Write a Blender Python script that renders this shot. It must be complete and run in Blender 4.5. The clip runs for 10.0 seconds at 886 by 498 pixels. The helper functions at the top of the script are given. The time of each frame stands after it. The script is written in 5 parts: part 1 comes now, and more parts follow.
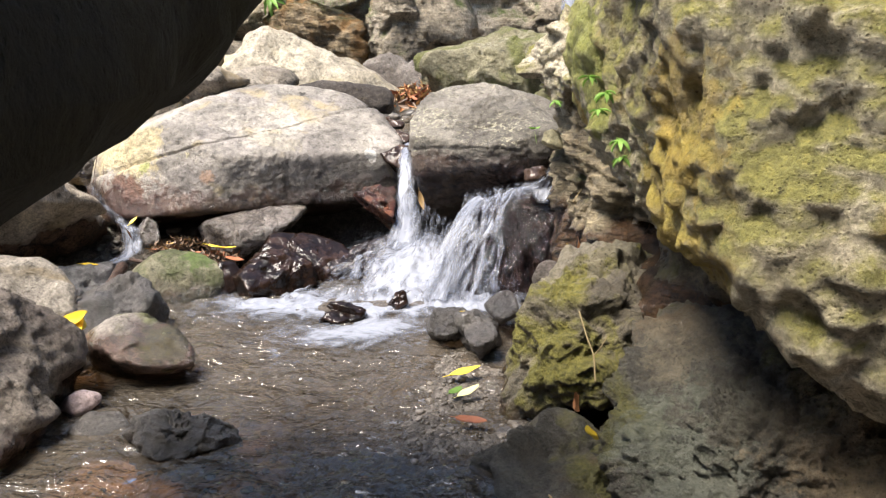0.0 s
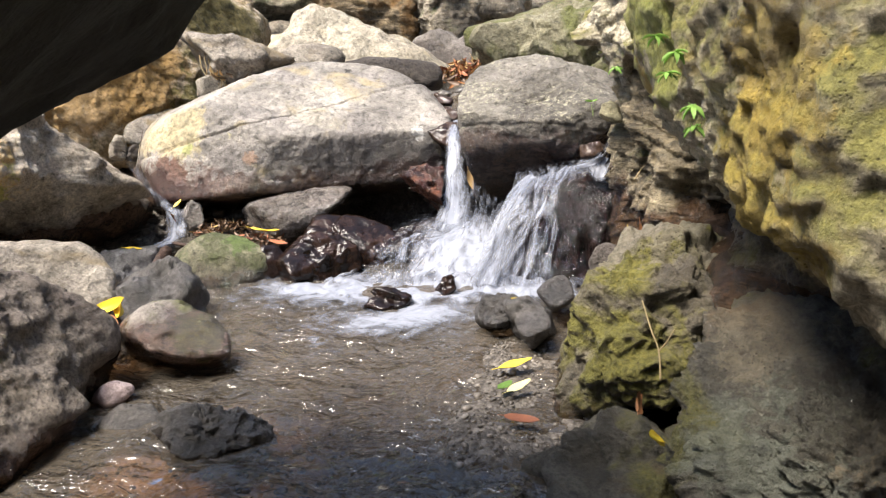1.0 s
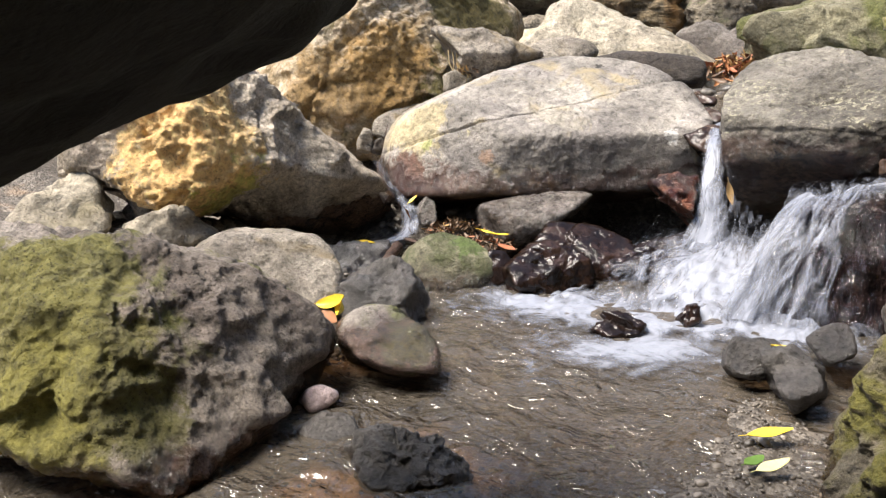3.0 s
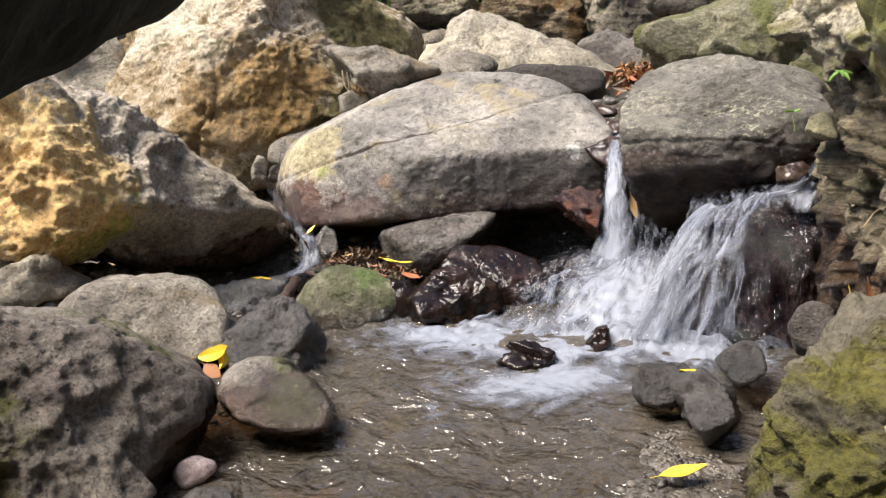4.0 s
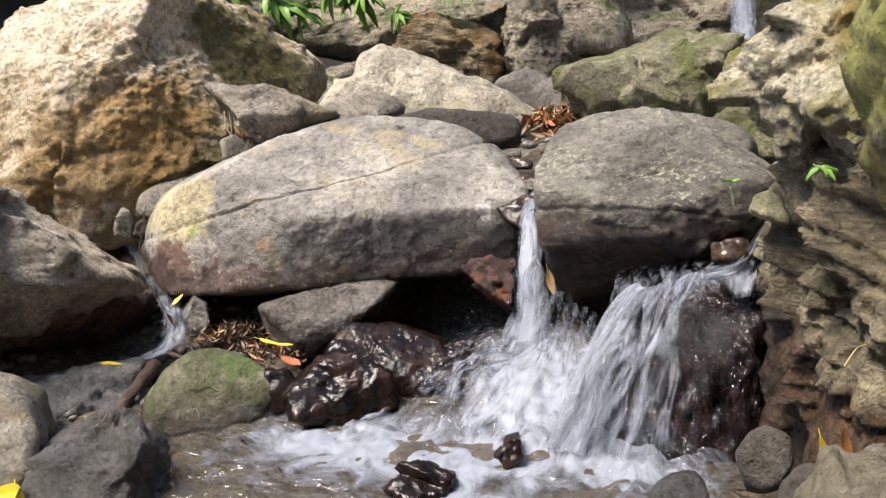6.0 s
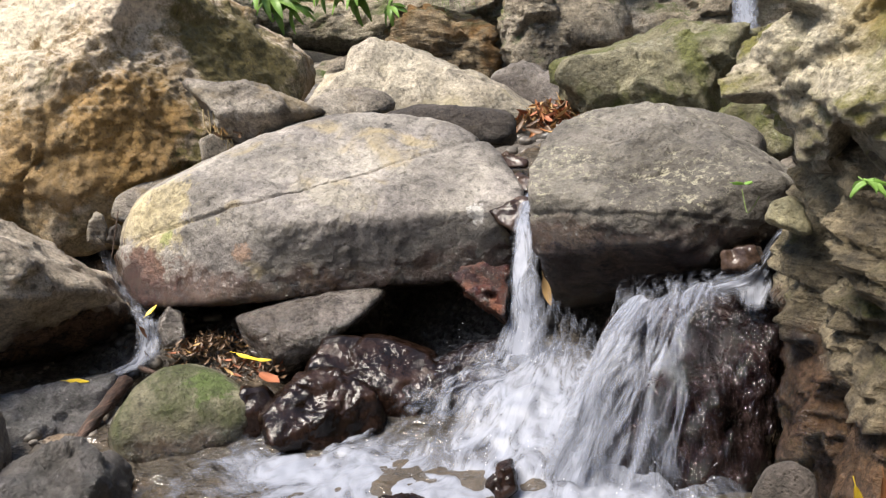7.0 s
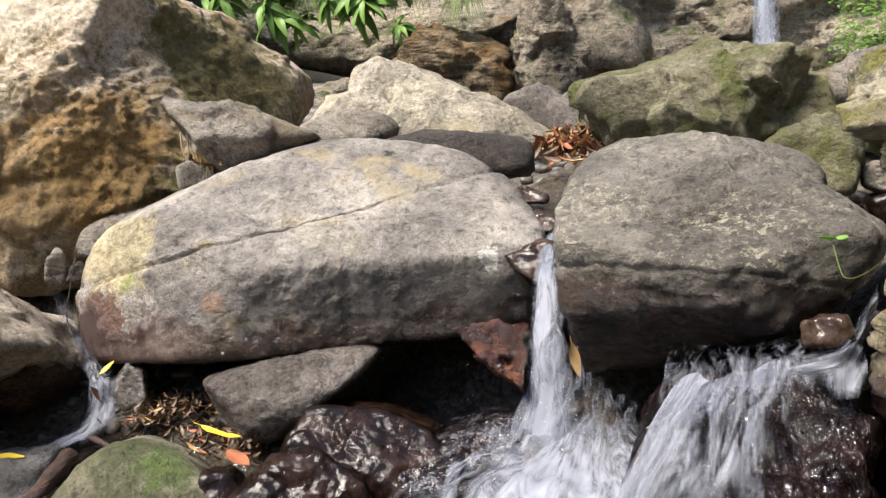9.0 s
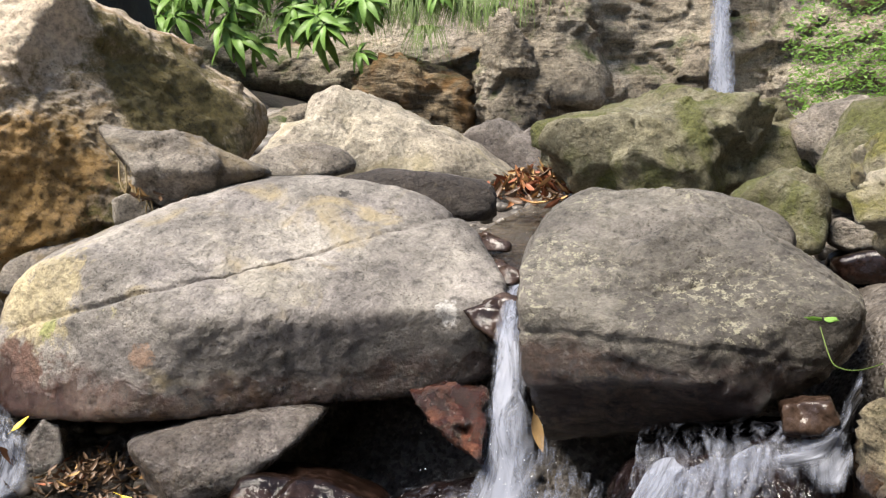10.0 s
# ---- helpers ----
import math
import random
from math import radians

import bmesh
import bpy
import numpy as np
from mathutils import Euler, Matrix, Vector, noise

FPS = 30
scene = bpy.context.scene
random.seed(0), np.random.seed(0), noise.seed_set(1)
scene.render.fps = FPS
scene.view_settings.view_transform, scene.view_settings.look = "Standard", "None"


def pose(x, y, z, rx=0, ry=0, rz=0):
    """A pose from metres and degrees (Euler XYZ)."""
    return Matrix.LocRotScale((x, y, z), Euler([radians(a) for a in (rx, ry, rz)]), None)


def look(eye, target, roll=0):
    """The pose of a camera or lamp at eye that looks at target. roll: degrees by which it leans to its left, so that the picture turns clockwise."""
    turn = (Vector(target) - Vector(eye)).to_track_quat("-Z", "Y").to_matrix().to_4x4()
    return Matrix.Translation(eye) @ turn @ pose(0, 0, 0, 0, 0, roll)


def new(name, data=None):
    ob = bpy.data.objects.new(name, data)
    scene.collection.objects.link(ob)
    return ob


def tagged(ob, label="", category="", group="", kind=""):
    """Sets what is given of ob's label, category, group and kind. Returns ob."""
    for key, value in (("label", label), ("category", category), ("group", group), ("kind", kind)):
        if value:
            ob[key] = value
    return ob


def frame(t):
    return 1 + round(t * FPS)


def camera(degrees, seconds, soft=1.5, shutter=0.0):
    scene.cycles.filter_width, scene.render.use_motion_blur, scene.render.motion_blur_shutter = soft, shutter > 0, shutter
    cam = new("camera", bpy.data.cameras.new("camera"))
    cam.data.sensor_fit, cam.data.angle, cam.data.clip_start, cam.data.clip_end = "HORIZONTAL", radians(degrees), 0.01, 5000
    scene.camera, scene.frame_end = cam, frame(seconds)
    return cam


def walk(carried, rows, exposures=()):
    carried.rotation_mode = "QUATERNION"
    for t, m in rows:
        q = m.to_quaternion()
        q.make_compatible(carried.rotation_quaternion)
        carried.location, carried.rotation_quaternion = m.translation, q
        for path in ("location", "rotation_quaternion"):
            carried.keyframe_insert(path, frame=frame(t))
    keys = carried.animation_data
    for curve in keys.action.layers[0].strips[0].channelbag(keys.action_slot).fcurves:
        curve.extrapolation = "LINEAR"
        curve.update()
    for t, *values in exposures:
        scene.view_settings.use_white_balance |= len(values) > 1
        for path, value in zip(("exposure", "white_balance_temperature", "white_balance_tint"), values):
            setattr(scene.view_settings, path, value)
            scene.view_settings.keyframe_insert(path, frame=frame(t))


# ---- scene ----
cam = camera(62.3, 10.0, soft=1.25)
KELVIN = 6850
PATH = [
    (0, (1.166, -0.54, 1.428), (0.766, 1.374, 1.009), -0.4),
    (0.5, (1.13, -0.43, 1.397), (0.656, 1.459, 0.94), -0.7),
    (1, (1.137, -0.273, 1.381), (0.596, 1.595, 0.913), -1.6),
    (1.5, (1.115, -0.132, 1.395), (0.483, 1.697, 0.888), -1.1),
    (2, (1.095, -0.001, 1.406), (0.36, 1.784, 0.883), -2.1),
    (2.5, (1.069, 0.048, 1.401), (0.055, 1.702, 0.914), -1.1),
    (2.7, (1.039, 0.068, 1.381), (-0.096, 1.647, 0.914), -1.1),
    (3.8, (1.015, 0.441, 1.399), (-0.008, 2.103, 0.96), -3.3),
    (4, (1.016, 0.482, 1.415), (0.052, 2.18, 0.979), -3.6),
    (4.5, (1.003, 0.692, 1.421), (0.105, 2.432, 1.014), -3.9),
    (5, (0.989, 0.883, 1.472), (0.141, 2.653, 1.087), -2.6),
    (5.5, (0.929, 1.033, 1.521), (0.122, 2.825, 1.148), -1.8),
    (6, (0.853, 1.244, 1.534), (0.067, 3.044, 1.161), -2.4),
    (7.3, (0.791, 1.632, 1.567), (0.003, 3.428, 1.177), -3.1),
    (7.5, (0.783, 1.709, 1.59), (-0.007, 3.508, 1.215), -3.8),
    (8, (0.724, 1.809, 1.579), (-0.117, 3.592, 1.243), -4.5),
    (8.5, (0.663, 1.964, 1.544), (-0.205, 3.734, 1.203), -3.8),
    (9, (0.544, 2.136, 1.568), (-0.264, 3.936, 1.237), -2.2),
    (9.5, (0.489, 2.251, 1.629), (-0.23, 4.095, 1.339), 0.2),
    (10, (0.44, 2.371, 1.662), (-0.258, 4.226, 1.395), 0.0),
]
walk(cam, [(t, look(eye, target, roll)) for t, eye, target, roll in PATH], [(0, 1.15, KELVIN, 10), (2.7, 1.06, KELVIN, 10), (4.2, 0.74, KELVIN, 10), (10, 0.72, KELVIN, 10)])

# ---------------------------------------------------------------- world and light
world = bpy.data.worlds.new("world")
scene.world = world
world.use_nodes = True
SUN_EL, SUN_AZ = 62.0, 228.0
wn = world.node_tree.nodes
sky = wn.new("ShaderNodeTexSky")
sky.sky_type, sky.sun_disc = "NISHITA", False
sky.sun_elevation, sky.sun_rotation = radians(SUN_EL), radians(90 - SUN_AZ)
wn["Background"].inputs["Strength"].default_value = 0.17
world.node_tree.links.new(sky.outputs[0], wn["Background"].inputs["Color"])
sun = new("sun", bpy.data.lights.new("sun", "SUN"))
sun.data.energy, sun.data.angle, sun.data.color = 5.7, radians(26), (1.0, 0.95, 0.88)
a, e = radians(SUN_AZ), radians(SUN_EL)
sun.matrix_basis = look((math.cos(a) * math.cos(e) * 20, math.sin(a) * math.cos(e) * 20, math.sin(e) * 20), (0, 0, 0))

# ---------------------------------------------------------------- materials


class Graph:
    """A small writer of node trees."""

    def __init__(self, name):
        self.m = bpy.data.materials.new(name)
        self.m.use_nodes = True
        self.t = self.m.node_tree
        self.b = self.t.nodes["Principled BSDF"]
        self.out = self.t.nodes["Material Output"]
        self.pos = self.t.nodes.new("ShaderNodeNewGeometry")

    def put(self, node, index, value):
        if value is None:
            return
        if isinstance(value, bpy.types.NodeSocket):
            self.t.links.new(value, node.inputs[index])
        else:
            socket = node.inputs[index]
            socket.default_value = (*value, 1.0) if isinstance(value, tuple) and socket.type == "RGBA" and len(value) == 3 else value

    def math(self, op, a, b=0.0, clamp=False):
        n = self.t.nodes.new("ShaderNodeMath")
        n.operation, n.use_clamp = op, clamp
        self.put(n, 0, a), self.put(n, 1, b)
        return n.outputs[0]

    def noise(self, scale, detail=6.0, rough=0.55, at=None, distort=0.0, stretch=None, shift=0.0):
        n = self.t.nodes.new("ShaderNodeTexNoise")
        vec = at or self.pos.outputs["Position"]
        if stretch or shift:
            mp = self.t.nodes.new("ShaderNodeMapping")
            self.put(mp, 0, vec)
            mp.inputs["Scale"].default_value = stretch or (1, 1, 1)
            mp.inputs["Location"].default_value = (shift, shift * 1.7, shift * 0.6)
            vec = mp.outputs[0]
        self.put(n, "Vector", vec)
        n.inputs["Scale"].default_value, n.inputs["Detail"].default_value = scale, detail
        n.inputs["Roughness"].default_value, n.inputs["Distortion"].default_value = rough, distort
        return n.outputs[0]

    def cells(self, scale, feature="F1", out="Distance"):
        n = self.t.nodes.new("ShaderNodeTexVoronoi")
        n.feature = feature
        self.put(n, "Vector", self.pos.outputs["Position"])
        n.inputs["Scale"].default_value = scale
        return n.outputs[out]

    def ramp(self, value, *stops):
        n = self.t.nodes.new("ShaderNodeValToRGB")
        while len(n.color_ramp.elements) < len(stops):
            n.color_ramp.elements.new(0.5)
        for el, (p, c) in zip(n.color_ramp.elements, stops):
            el.position = p
            el.color = (c, c, c, 1) if isinstance(c, (int, float)) else (*c, 1)
        self.put(n, 0, value)
        return n.outputs[0]

    def span(self, value, a, b, c=0.0, d=1.0):
        n = self.t.nodes.new("ShaderNodeMapRange")
        n.interpolation_type = "SMOOTHSTEP"
        self.put(n, 0, value)
        for i, v in enumerate((a, b, c, d)):
            n.inputs[i + 1].default_value = v
        return n.outputs[0]

    def mix(self, fac, a, b, blend="MIX"):
        n = self.t.nodes.new("ShaderNodeMix")
        n.data_type, n.blend_type = "RGBA", blend
        self.put(n, 0, fac), self.put(n, 6, a), self.put(n, 7, b)
        return n.outputs[2]

    def split(self, vec, axis):
        n = self.t.nodes.new("ShaderNodeSeparateXYZ")
        self.put(n, 0, vec)
        return n.outputs[axis]

    def bump(self, height, strength, distance, normal=None):
        n = self.t.nodes.new("ShaderNodeBump")
        n.inputs["Strength"].default_value, n.inputs["Distance"].default_value = strength, distance
        self.put(n, "Height", height)
        if normal:
            self.put(n, "Normal", normal)
        return n.outputs[0]

    def done(self, color, rough, normal=None, spec=0.5):
        self.put(self.b, "Base Color", color), self.put(self.b, "Roughness", rough)
        self.b.inputs["Specular IOR Level"].default_value = spec
        if normal:
            self.put(self.b, "Normal", normal)
        return self.m


def rock_material(name, dark, base, light, stain=None, stain_at=0.58, moss=None, moss_at=0.55, moss_up=(-0.3, 0.5),
                  speck=None, speck_at=0.63, wet=None, wet_all=0.0, bump=0.5, shift=0.0, rough=0.85, size=1.0, patches=(), bed=0.0, film=0.0, sunlit_crown=None, pitted=1.0, crumbs=1.0):
    """Weathered stone: broad tone, mottling, pits, stains, lichen specks, moss on its upper side, a wet foot below a height."""
    g = Graph(name)
    p = g.pos.outputs["Position"]
    broad = g.noise(1.6 / size, 5, 0.6, shift=shift + 3.1, distort=0.4)
    fine = g.noise(17 / size, 9, 0.68, shift=shift)
    grain = g.noise(95 / size, 4, 0.6)
    col = g.ramp(broad, (0.38, dark), (0.5, base), (0.62, light))
    mid = g.noise(6.5 / size, 8, 0.68, shift=shift + 8, distort=0.6)
    col = g.mix(1.0, col, g.ramp(mid, (0.34, 0.70), (0.47, 0.97), (0.66, 1.16)), "MULTIPLY")
    col = g.mix(g.math("MULTIPLY", g.span(g.noise(3.1 / size, 5, 0.6, shift=shift + 13), 0.46, 0.62), 0.35), col, g.mix(1.0, col, (0.97, 0.95, 1.04), "MULTIPLY"))
    col = g.mix(1.0, col, g.ramp(fine, (0.34, 0.42), (0.45, 0.95), (0.62, 1.2)), "MULTIPLY")
    col = g.mix(1.0, col, g.ramp(grain, (0.36, 0.86), (0.62, 1.10)), "MULTIPLY")
    crumb = g.noise(52 / size, 9, 0.74, shift=shift + 21)
    col = g.mix(crumbs, col, g.mix(1.0, col, g.ramp(crumb, (0.34, 0.60), (0.5, 1.0), (0.67, 1.34)), "MULTIPLY"))
    if sunlit_crown:
        # Upward faces take a lighter tint: top light put into the colour.
        tint, low, high = sunlit_crown
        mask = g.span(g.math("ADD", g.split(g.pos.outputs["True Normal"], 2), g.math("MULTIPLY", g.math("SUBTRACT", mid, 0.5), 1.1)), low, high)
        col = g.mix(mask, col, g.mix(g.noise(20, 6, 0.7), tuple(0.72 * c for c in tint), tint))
    beds = g.noise(5.5, 6, 0.6, shift=shift + 4, stretch=(0.55, 0.55, 3.6), distort=0.35)
    if bed:
        col = g.mix(bed, col, g.mix(1.0, col, g.ramp(beds, (0.36, 0.35), (0.48, 0.95), (0.62, 1.4)), "MULTIPLY"))
    if stain:
        mask = g.math("MULTIPLY", g.span(g.noise(2.3 / size, 7, 0.62, shift=shift + 9, distort=0.8), stain_at - 0.06, stain_at + 0.1), 0.85)
        col = g.mix(mask, col, g.mix(g.noise(30, 4), tuple(0.55 * c for c in stain), stain))
    if speck:
        crust = g.math("ADD", g.noise(30 / size, 7, 0.72, shift=shift + 5), g.math("MULTIPLY", g.math("SUBTRACT", g.noise(120 / size, 3, 0.6), 0.5), 0.35))
        mask = g.math("MULTIPLY", g.span(crust, speck_at, speck_at + 0.09), g.span(g.noise(2.6, 5, 0.6, shift=shift + 1), 0.45, 0.66))
        mask = g.math("MULTIPLY", mask, g.span(g.split(g.pos.outputs["True Normal"], 2), 0.0, 0.55, 0.12, 0.8))
        col = g.mix(mask, col, speck)
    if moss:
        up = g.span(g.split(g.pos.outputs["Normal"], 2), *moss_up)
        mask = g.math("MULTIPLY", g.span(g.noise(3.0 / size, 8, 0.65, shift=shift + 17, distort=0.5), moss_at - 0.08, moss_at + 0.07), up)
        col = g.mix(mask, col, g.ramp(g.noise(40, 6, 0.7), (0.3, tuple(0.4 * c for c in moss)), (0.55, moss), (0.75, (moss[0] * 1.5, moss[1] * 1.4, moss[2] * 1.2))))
    for place, reach, tint, deep in patches:
        far = g.t.nodes.new("ShaderNodeVectorMath")
        far.operation = "DISTANCE"
        g.put(far, 0, p)
        far.inputs[1].default_value = place
        ragged = g.math("ADD", far.outputs["Value"], g.math("MULTIPLY", g.math("SUBTRACT", g.noise(2.2 / reach, 8, 0.7, shift=shift + 6), 0.5), reach * 2.6))
        mask = g.math("MULTIPLY", g.span(ragged, reach * 0.75, reach * 1.1, 1.0, 0.0), deep)
        col = g.mix(mask, col, g.ramp(g.noise(24, 7, 0.7), (0.34, tuple(0.5 * c for c in tint)), (0.5, tint), (0.66, tuple(min(0.9, 1.35 * c) for c in tint))))
    dots = g.span(g.math("ADD", g.cells(21 / size), g.math("MULTIPLY", mid, 0.5)), 0.26, 0.36)
    col = g.mix(1.0, col, g.mix(dots, (0.5, 0.47, 0.44), (1.0, 1.0, 1.0)), "MULTIPLY")
    pocks = g.span(g.math("ADD", g.cells(62 / size), g.math("MULTIPLY", g.noise(4.5 / size, 5, 0.6, shift=shift + 30), 0.9)), 0.50, 0.62)
    col = g.mix(0.85 * pitted, col, g.mix(1.0, col, g.mix(pocks, (0.42, 0.39, 0.36), (1.0, 1.0, 1.0)), "MULTIPLY"))
    relief = g.math("ADD", g.math("MULTIPLY", fine, 1.0), g.math("MULTIPLY", dots, 0.2))
    relief = g.math("ADD", relief, g.math("ADD", g.math("MULTIPLY", pocks, 0.16 * pitted), g.math("MULTIPLY", crumb, 0.28)))
    relief = g.math("ADD", relief, g.math("MULTIPLY", grain, 0.12))
    normal = g.bump(g.noise(6 / size, 8, 0.62, shift=shift + 2), bump * 0.8, 0.12 * size)
    if bed:
        relief = g.math("ADD", relief, g.math("MULTIPLY", beds, 1.6 * bed))
    normal = g.bump(relief, bump, 0.06 * size, normal)
    rg = g.math("ADD", rough - 0.15, g.math("MULTIPLY", fine, 0.3), True)
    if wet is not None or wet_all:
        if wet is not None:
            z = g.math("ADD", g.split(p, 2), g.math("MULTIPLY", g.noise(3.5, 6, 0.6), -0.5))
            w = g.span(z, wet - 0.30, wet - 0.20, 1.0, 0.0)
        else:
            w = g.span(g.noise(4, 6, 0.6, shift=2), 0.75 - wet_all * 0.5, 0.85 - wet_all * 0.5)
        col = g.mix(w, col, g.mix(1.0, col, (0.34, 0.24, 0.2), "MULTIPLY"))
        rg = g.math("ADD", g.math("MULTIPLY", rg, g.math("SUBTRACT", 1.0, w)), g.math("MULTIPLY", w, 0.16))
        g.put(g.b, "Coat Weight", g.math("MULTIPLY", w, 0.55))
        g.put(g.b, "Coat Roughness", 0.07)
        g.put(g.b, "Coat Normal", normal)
    if film:
        rg = g.math("MULTIPLY", rg, 1.0 - 0.55 * film)
        g.put(g.b, "Coat Weight", g.math("MULTIPLY", g.span(g.noise(5, 6, 0.65, shift=shift + 40), 0.36, 0.54), film))
        g.put(g.b, "Coat Roughness", 0.10)
        g.put(g.b, "Coat Normal", normal)
    return g.done(col, rg, normal, 0.45)


def wet_material(name, dark, base, light):
    """Stone under a film of running water: very glossy, finely broken."""
    g = Graph(name)
    col = g.ramp(g.noise(7, 7, 0.65), (0.36, dark), (0.5, base), (0.64, light))
    col = g.mix(1.0, col, g.ramp(g.noise(34, 8, 0.7), (0.34, 0.6), (0.5, 1.0), (0.67, 1.4)), "MULTIPLY")
    n = g.bump(g.noise(7, 5, 0.6), 0.18, 0.05)
    n = g.bump(g.noise(27, 5, 0.65, stretch=(1, 1, 0.6), distort=0.8), 0.5, 0.012, n)
    g.put(g.b, "Coat Weight", 0.65), g.put(g.b, "Coat Roughness", 0.03), g.put(g.b, "Coat Normal", n)
    return g.done(col, 0.6, n, 0.0)


def running_material():
    """Dark stone under a thin sheet of falling water, drawn out downwards."""
    g = Graph("stone_under_running_water")
    col = g.ramp(g.noise(9, 7, 0.65, stretch=(1, 1, 0.5)), (0.36, (0.004, 0.003, 0.003)), (0.5, (0.010, 0.006, 0.006)), (0.66, (0.028, 0.019, 0.018)))
    n = g.bump(g.noise(5, 5, 0.6), 0.6, 0.05)
    n = g.bump(g.noise(24, 3, 0.6, stretch=(1, 1, 0.3), distort=0.5), 1.0, 0.03, n)
    g.put(g.b, "Coat Weight", 1.0), g.put(g.b, "Coat Roughness", 0.03), g.put(g.b, "Coat Normal", n)
    return g.done(col, 0.6, n, 0.0)


M_RUN = running_material()
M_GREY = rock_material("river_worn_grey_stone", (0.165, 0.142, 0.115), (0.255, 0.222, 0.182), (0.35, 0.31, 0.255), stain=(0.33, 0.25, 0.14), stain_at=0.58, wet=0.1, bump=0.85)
# The tiny near-black patch paints the shade inside the pit near the crest.
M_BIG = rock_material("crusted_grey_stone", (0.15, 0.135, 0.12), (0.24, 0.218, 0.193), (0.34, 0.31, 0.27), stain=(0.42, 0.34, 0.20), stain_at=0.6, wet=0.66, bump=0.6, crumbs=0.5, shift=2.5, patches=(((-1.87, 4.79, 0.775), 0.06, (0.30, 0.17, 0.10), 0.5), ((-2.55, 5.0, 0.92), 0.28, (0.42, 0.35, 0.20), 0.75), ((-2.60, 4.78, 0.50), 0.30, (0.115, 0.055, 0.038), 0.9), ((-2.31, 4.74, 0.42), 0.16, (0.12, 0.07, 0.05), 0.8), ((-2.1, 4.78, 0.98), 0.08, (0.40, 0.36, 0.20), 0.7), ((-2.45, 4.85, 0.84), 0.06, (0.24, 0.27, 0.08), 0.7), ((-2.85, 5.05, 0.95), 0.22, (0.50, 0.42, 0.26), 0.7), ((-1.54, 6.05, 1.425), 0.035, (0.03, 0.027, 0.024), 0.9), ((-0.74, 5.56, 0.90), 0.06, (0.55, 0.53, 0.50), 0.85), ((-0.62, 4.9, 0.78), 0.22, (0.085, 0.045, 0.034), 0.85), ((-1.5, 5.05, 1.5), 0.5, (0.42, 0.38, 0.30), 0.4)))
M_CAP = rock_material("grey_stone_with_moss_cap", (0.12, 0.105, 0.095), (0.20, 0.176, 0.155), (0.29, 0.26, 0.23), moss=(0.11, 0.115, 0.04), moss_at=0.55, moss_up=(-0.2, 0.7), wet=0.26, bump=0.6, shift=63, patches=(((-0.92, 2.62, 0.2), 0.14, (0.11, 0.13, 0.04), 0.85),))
M_FILM = rock_material("wet_grey_stone", (0.11, 0.092, 0.08), (0.175, 0.152, 0.135), (0.25, 0.222, 0.20), bump=0.8, shift=67, film=0.9, rough=0.45)
M_SLAB = rock_material("wet_blue_grey_stone", (0.15, 0.142, 0.135), (0.235, 0.226, 0.22), (0.33, 0.32, 0.31), film=0.7, rough=0.6, bump=0.9, shift=69)
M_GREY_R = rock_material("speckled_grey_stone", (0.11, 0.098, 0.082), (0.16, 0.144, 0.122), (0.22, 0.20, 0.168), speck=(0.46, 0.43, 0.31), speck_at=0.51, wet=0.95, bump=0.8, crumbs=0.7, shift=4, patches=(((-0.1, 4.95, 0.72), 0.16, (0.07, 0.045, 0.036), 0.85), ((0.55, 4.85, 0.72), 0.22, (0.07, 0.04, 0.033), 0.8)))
M_PALE = rock_material("pale_cream_stone", (0.24, 0.208, 0.158), (0.335, 0.294, 0.226), (0.40, 0.356, 0.28), stain=(0.42, 0.36, 0.22), bump=0.55, shift=7, size=2.0)
# Cream on top is partly the stone, partly sunlight painted into its colour.
M_TAN = rock_material("rust_stained_tan_stone", (0.25, 0.19, 0.10), (0.42, 0.315, 0.18), (0.60, 0.485, 0.34), stain=(0.34, 0.215, 0.075), stain_at=0.52, moss=(0.125, 0.10, 0.028), moss_at=0.63, moss_up=(-1.2, -0.2), bump=0.9, shift=11, size=1.0, sunlit_crown=((0.70, 0.58, 0.44), 0.35, 0.8), patches=(((-3.75, 6.0, 2.5), 0.4, (0.70, 0.58, 0.44), 0.85), ((-3.45, 5.7, 1.45), 0.5, (0.40, 0.235, 0.075), 0.85), ((-3.4, 5.6, 2.45), 0.6, (0.72, 0.58, 0.43), 0.8), ((-4.6, 5.3, 2.55), 0.75, (0.78, 0.66, 0.50), 0.85), ((-3.85, 5.2, 1.3), 0.4, (0.40, 0.25, 0.10), 0.75), ((-3.2, 6.95, 2.05), 0.75, (0.15, 0.12, 0.036), 0.92), ((-3.38, 6.2, 1.25), 0.25, (0.15, 0.14, 0.04), 0.8)))
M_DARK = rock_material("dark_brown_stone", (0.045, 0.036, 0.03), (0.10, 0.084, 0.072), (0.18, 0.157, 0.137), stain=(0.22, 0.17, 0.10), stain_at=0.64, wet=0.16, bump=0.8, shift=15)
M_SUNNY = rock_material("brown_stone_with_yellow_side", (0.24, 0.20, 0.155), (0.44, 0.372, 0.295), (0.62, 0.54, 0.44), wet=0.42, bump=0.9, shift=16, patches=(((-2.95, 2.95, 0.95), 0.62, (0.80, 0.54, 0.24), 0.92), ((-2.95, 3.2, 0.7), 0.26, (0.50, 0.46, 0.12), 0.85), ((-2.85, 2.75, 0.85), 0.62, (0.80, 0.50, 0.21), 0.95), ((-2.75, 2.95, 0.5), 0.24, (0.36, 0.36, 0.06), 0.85)))
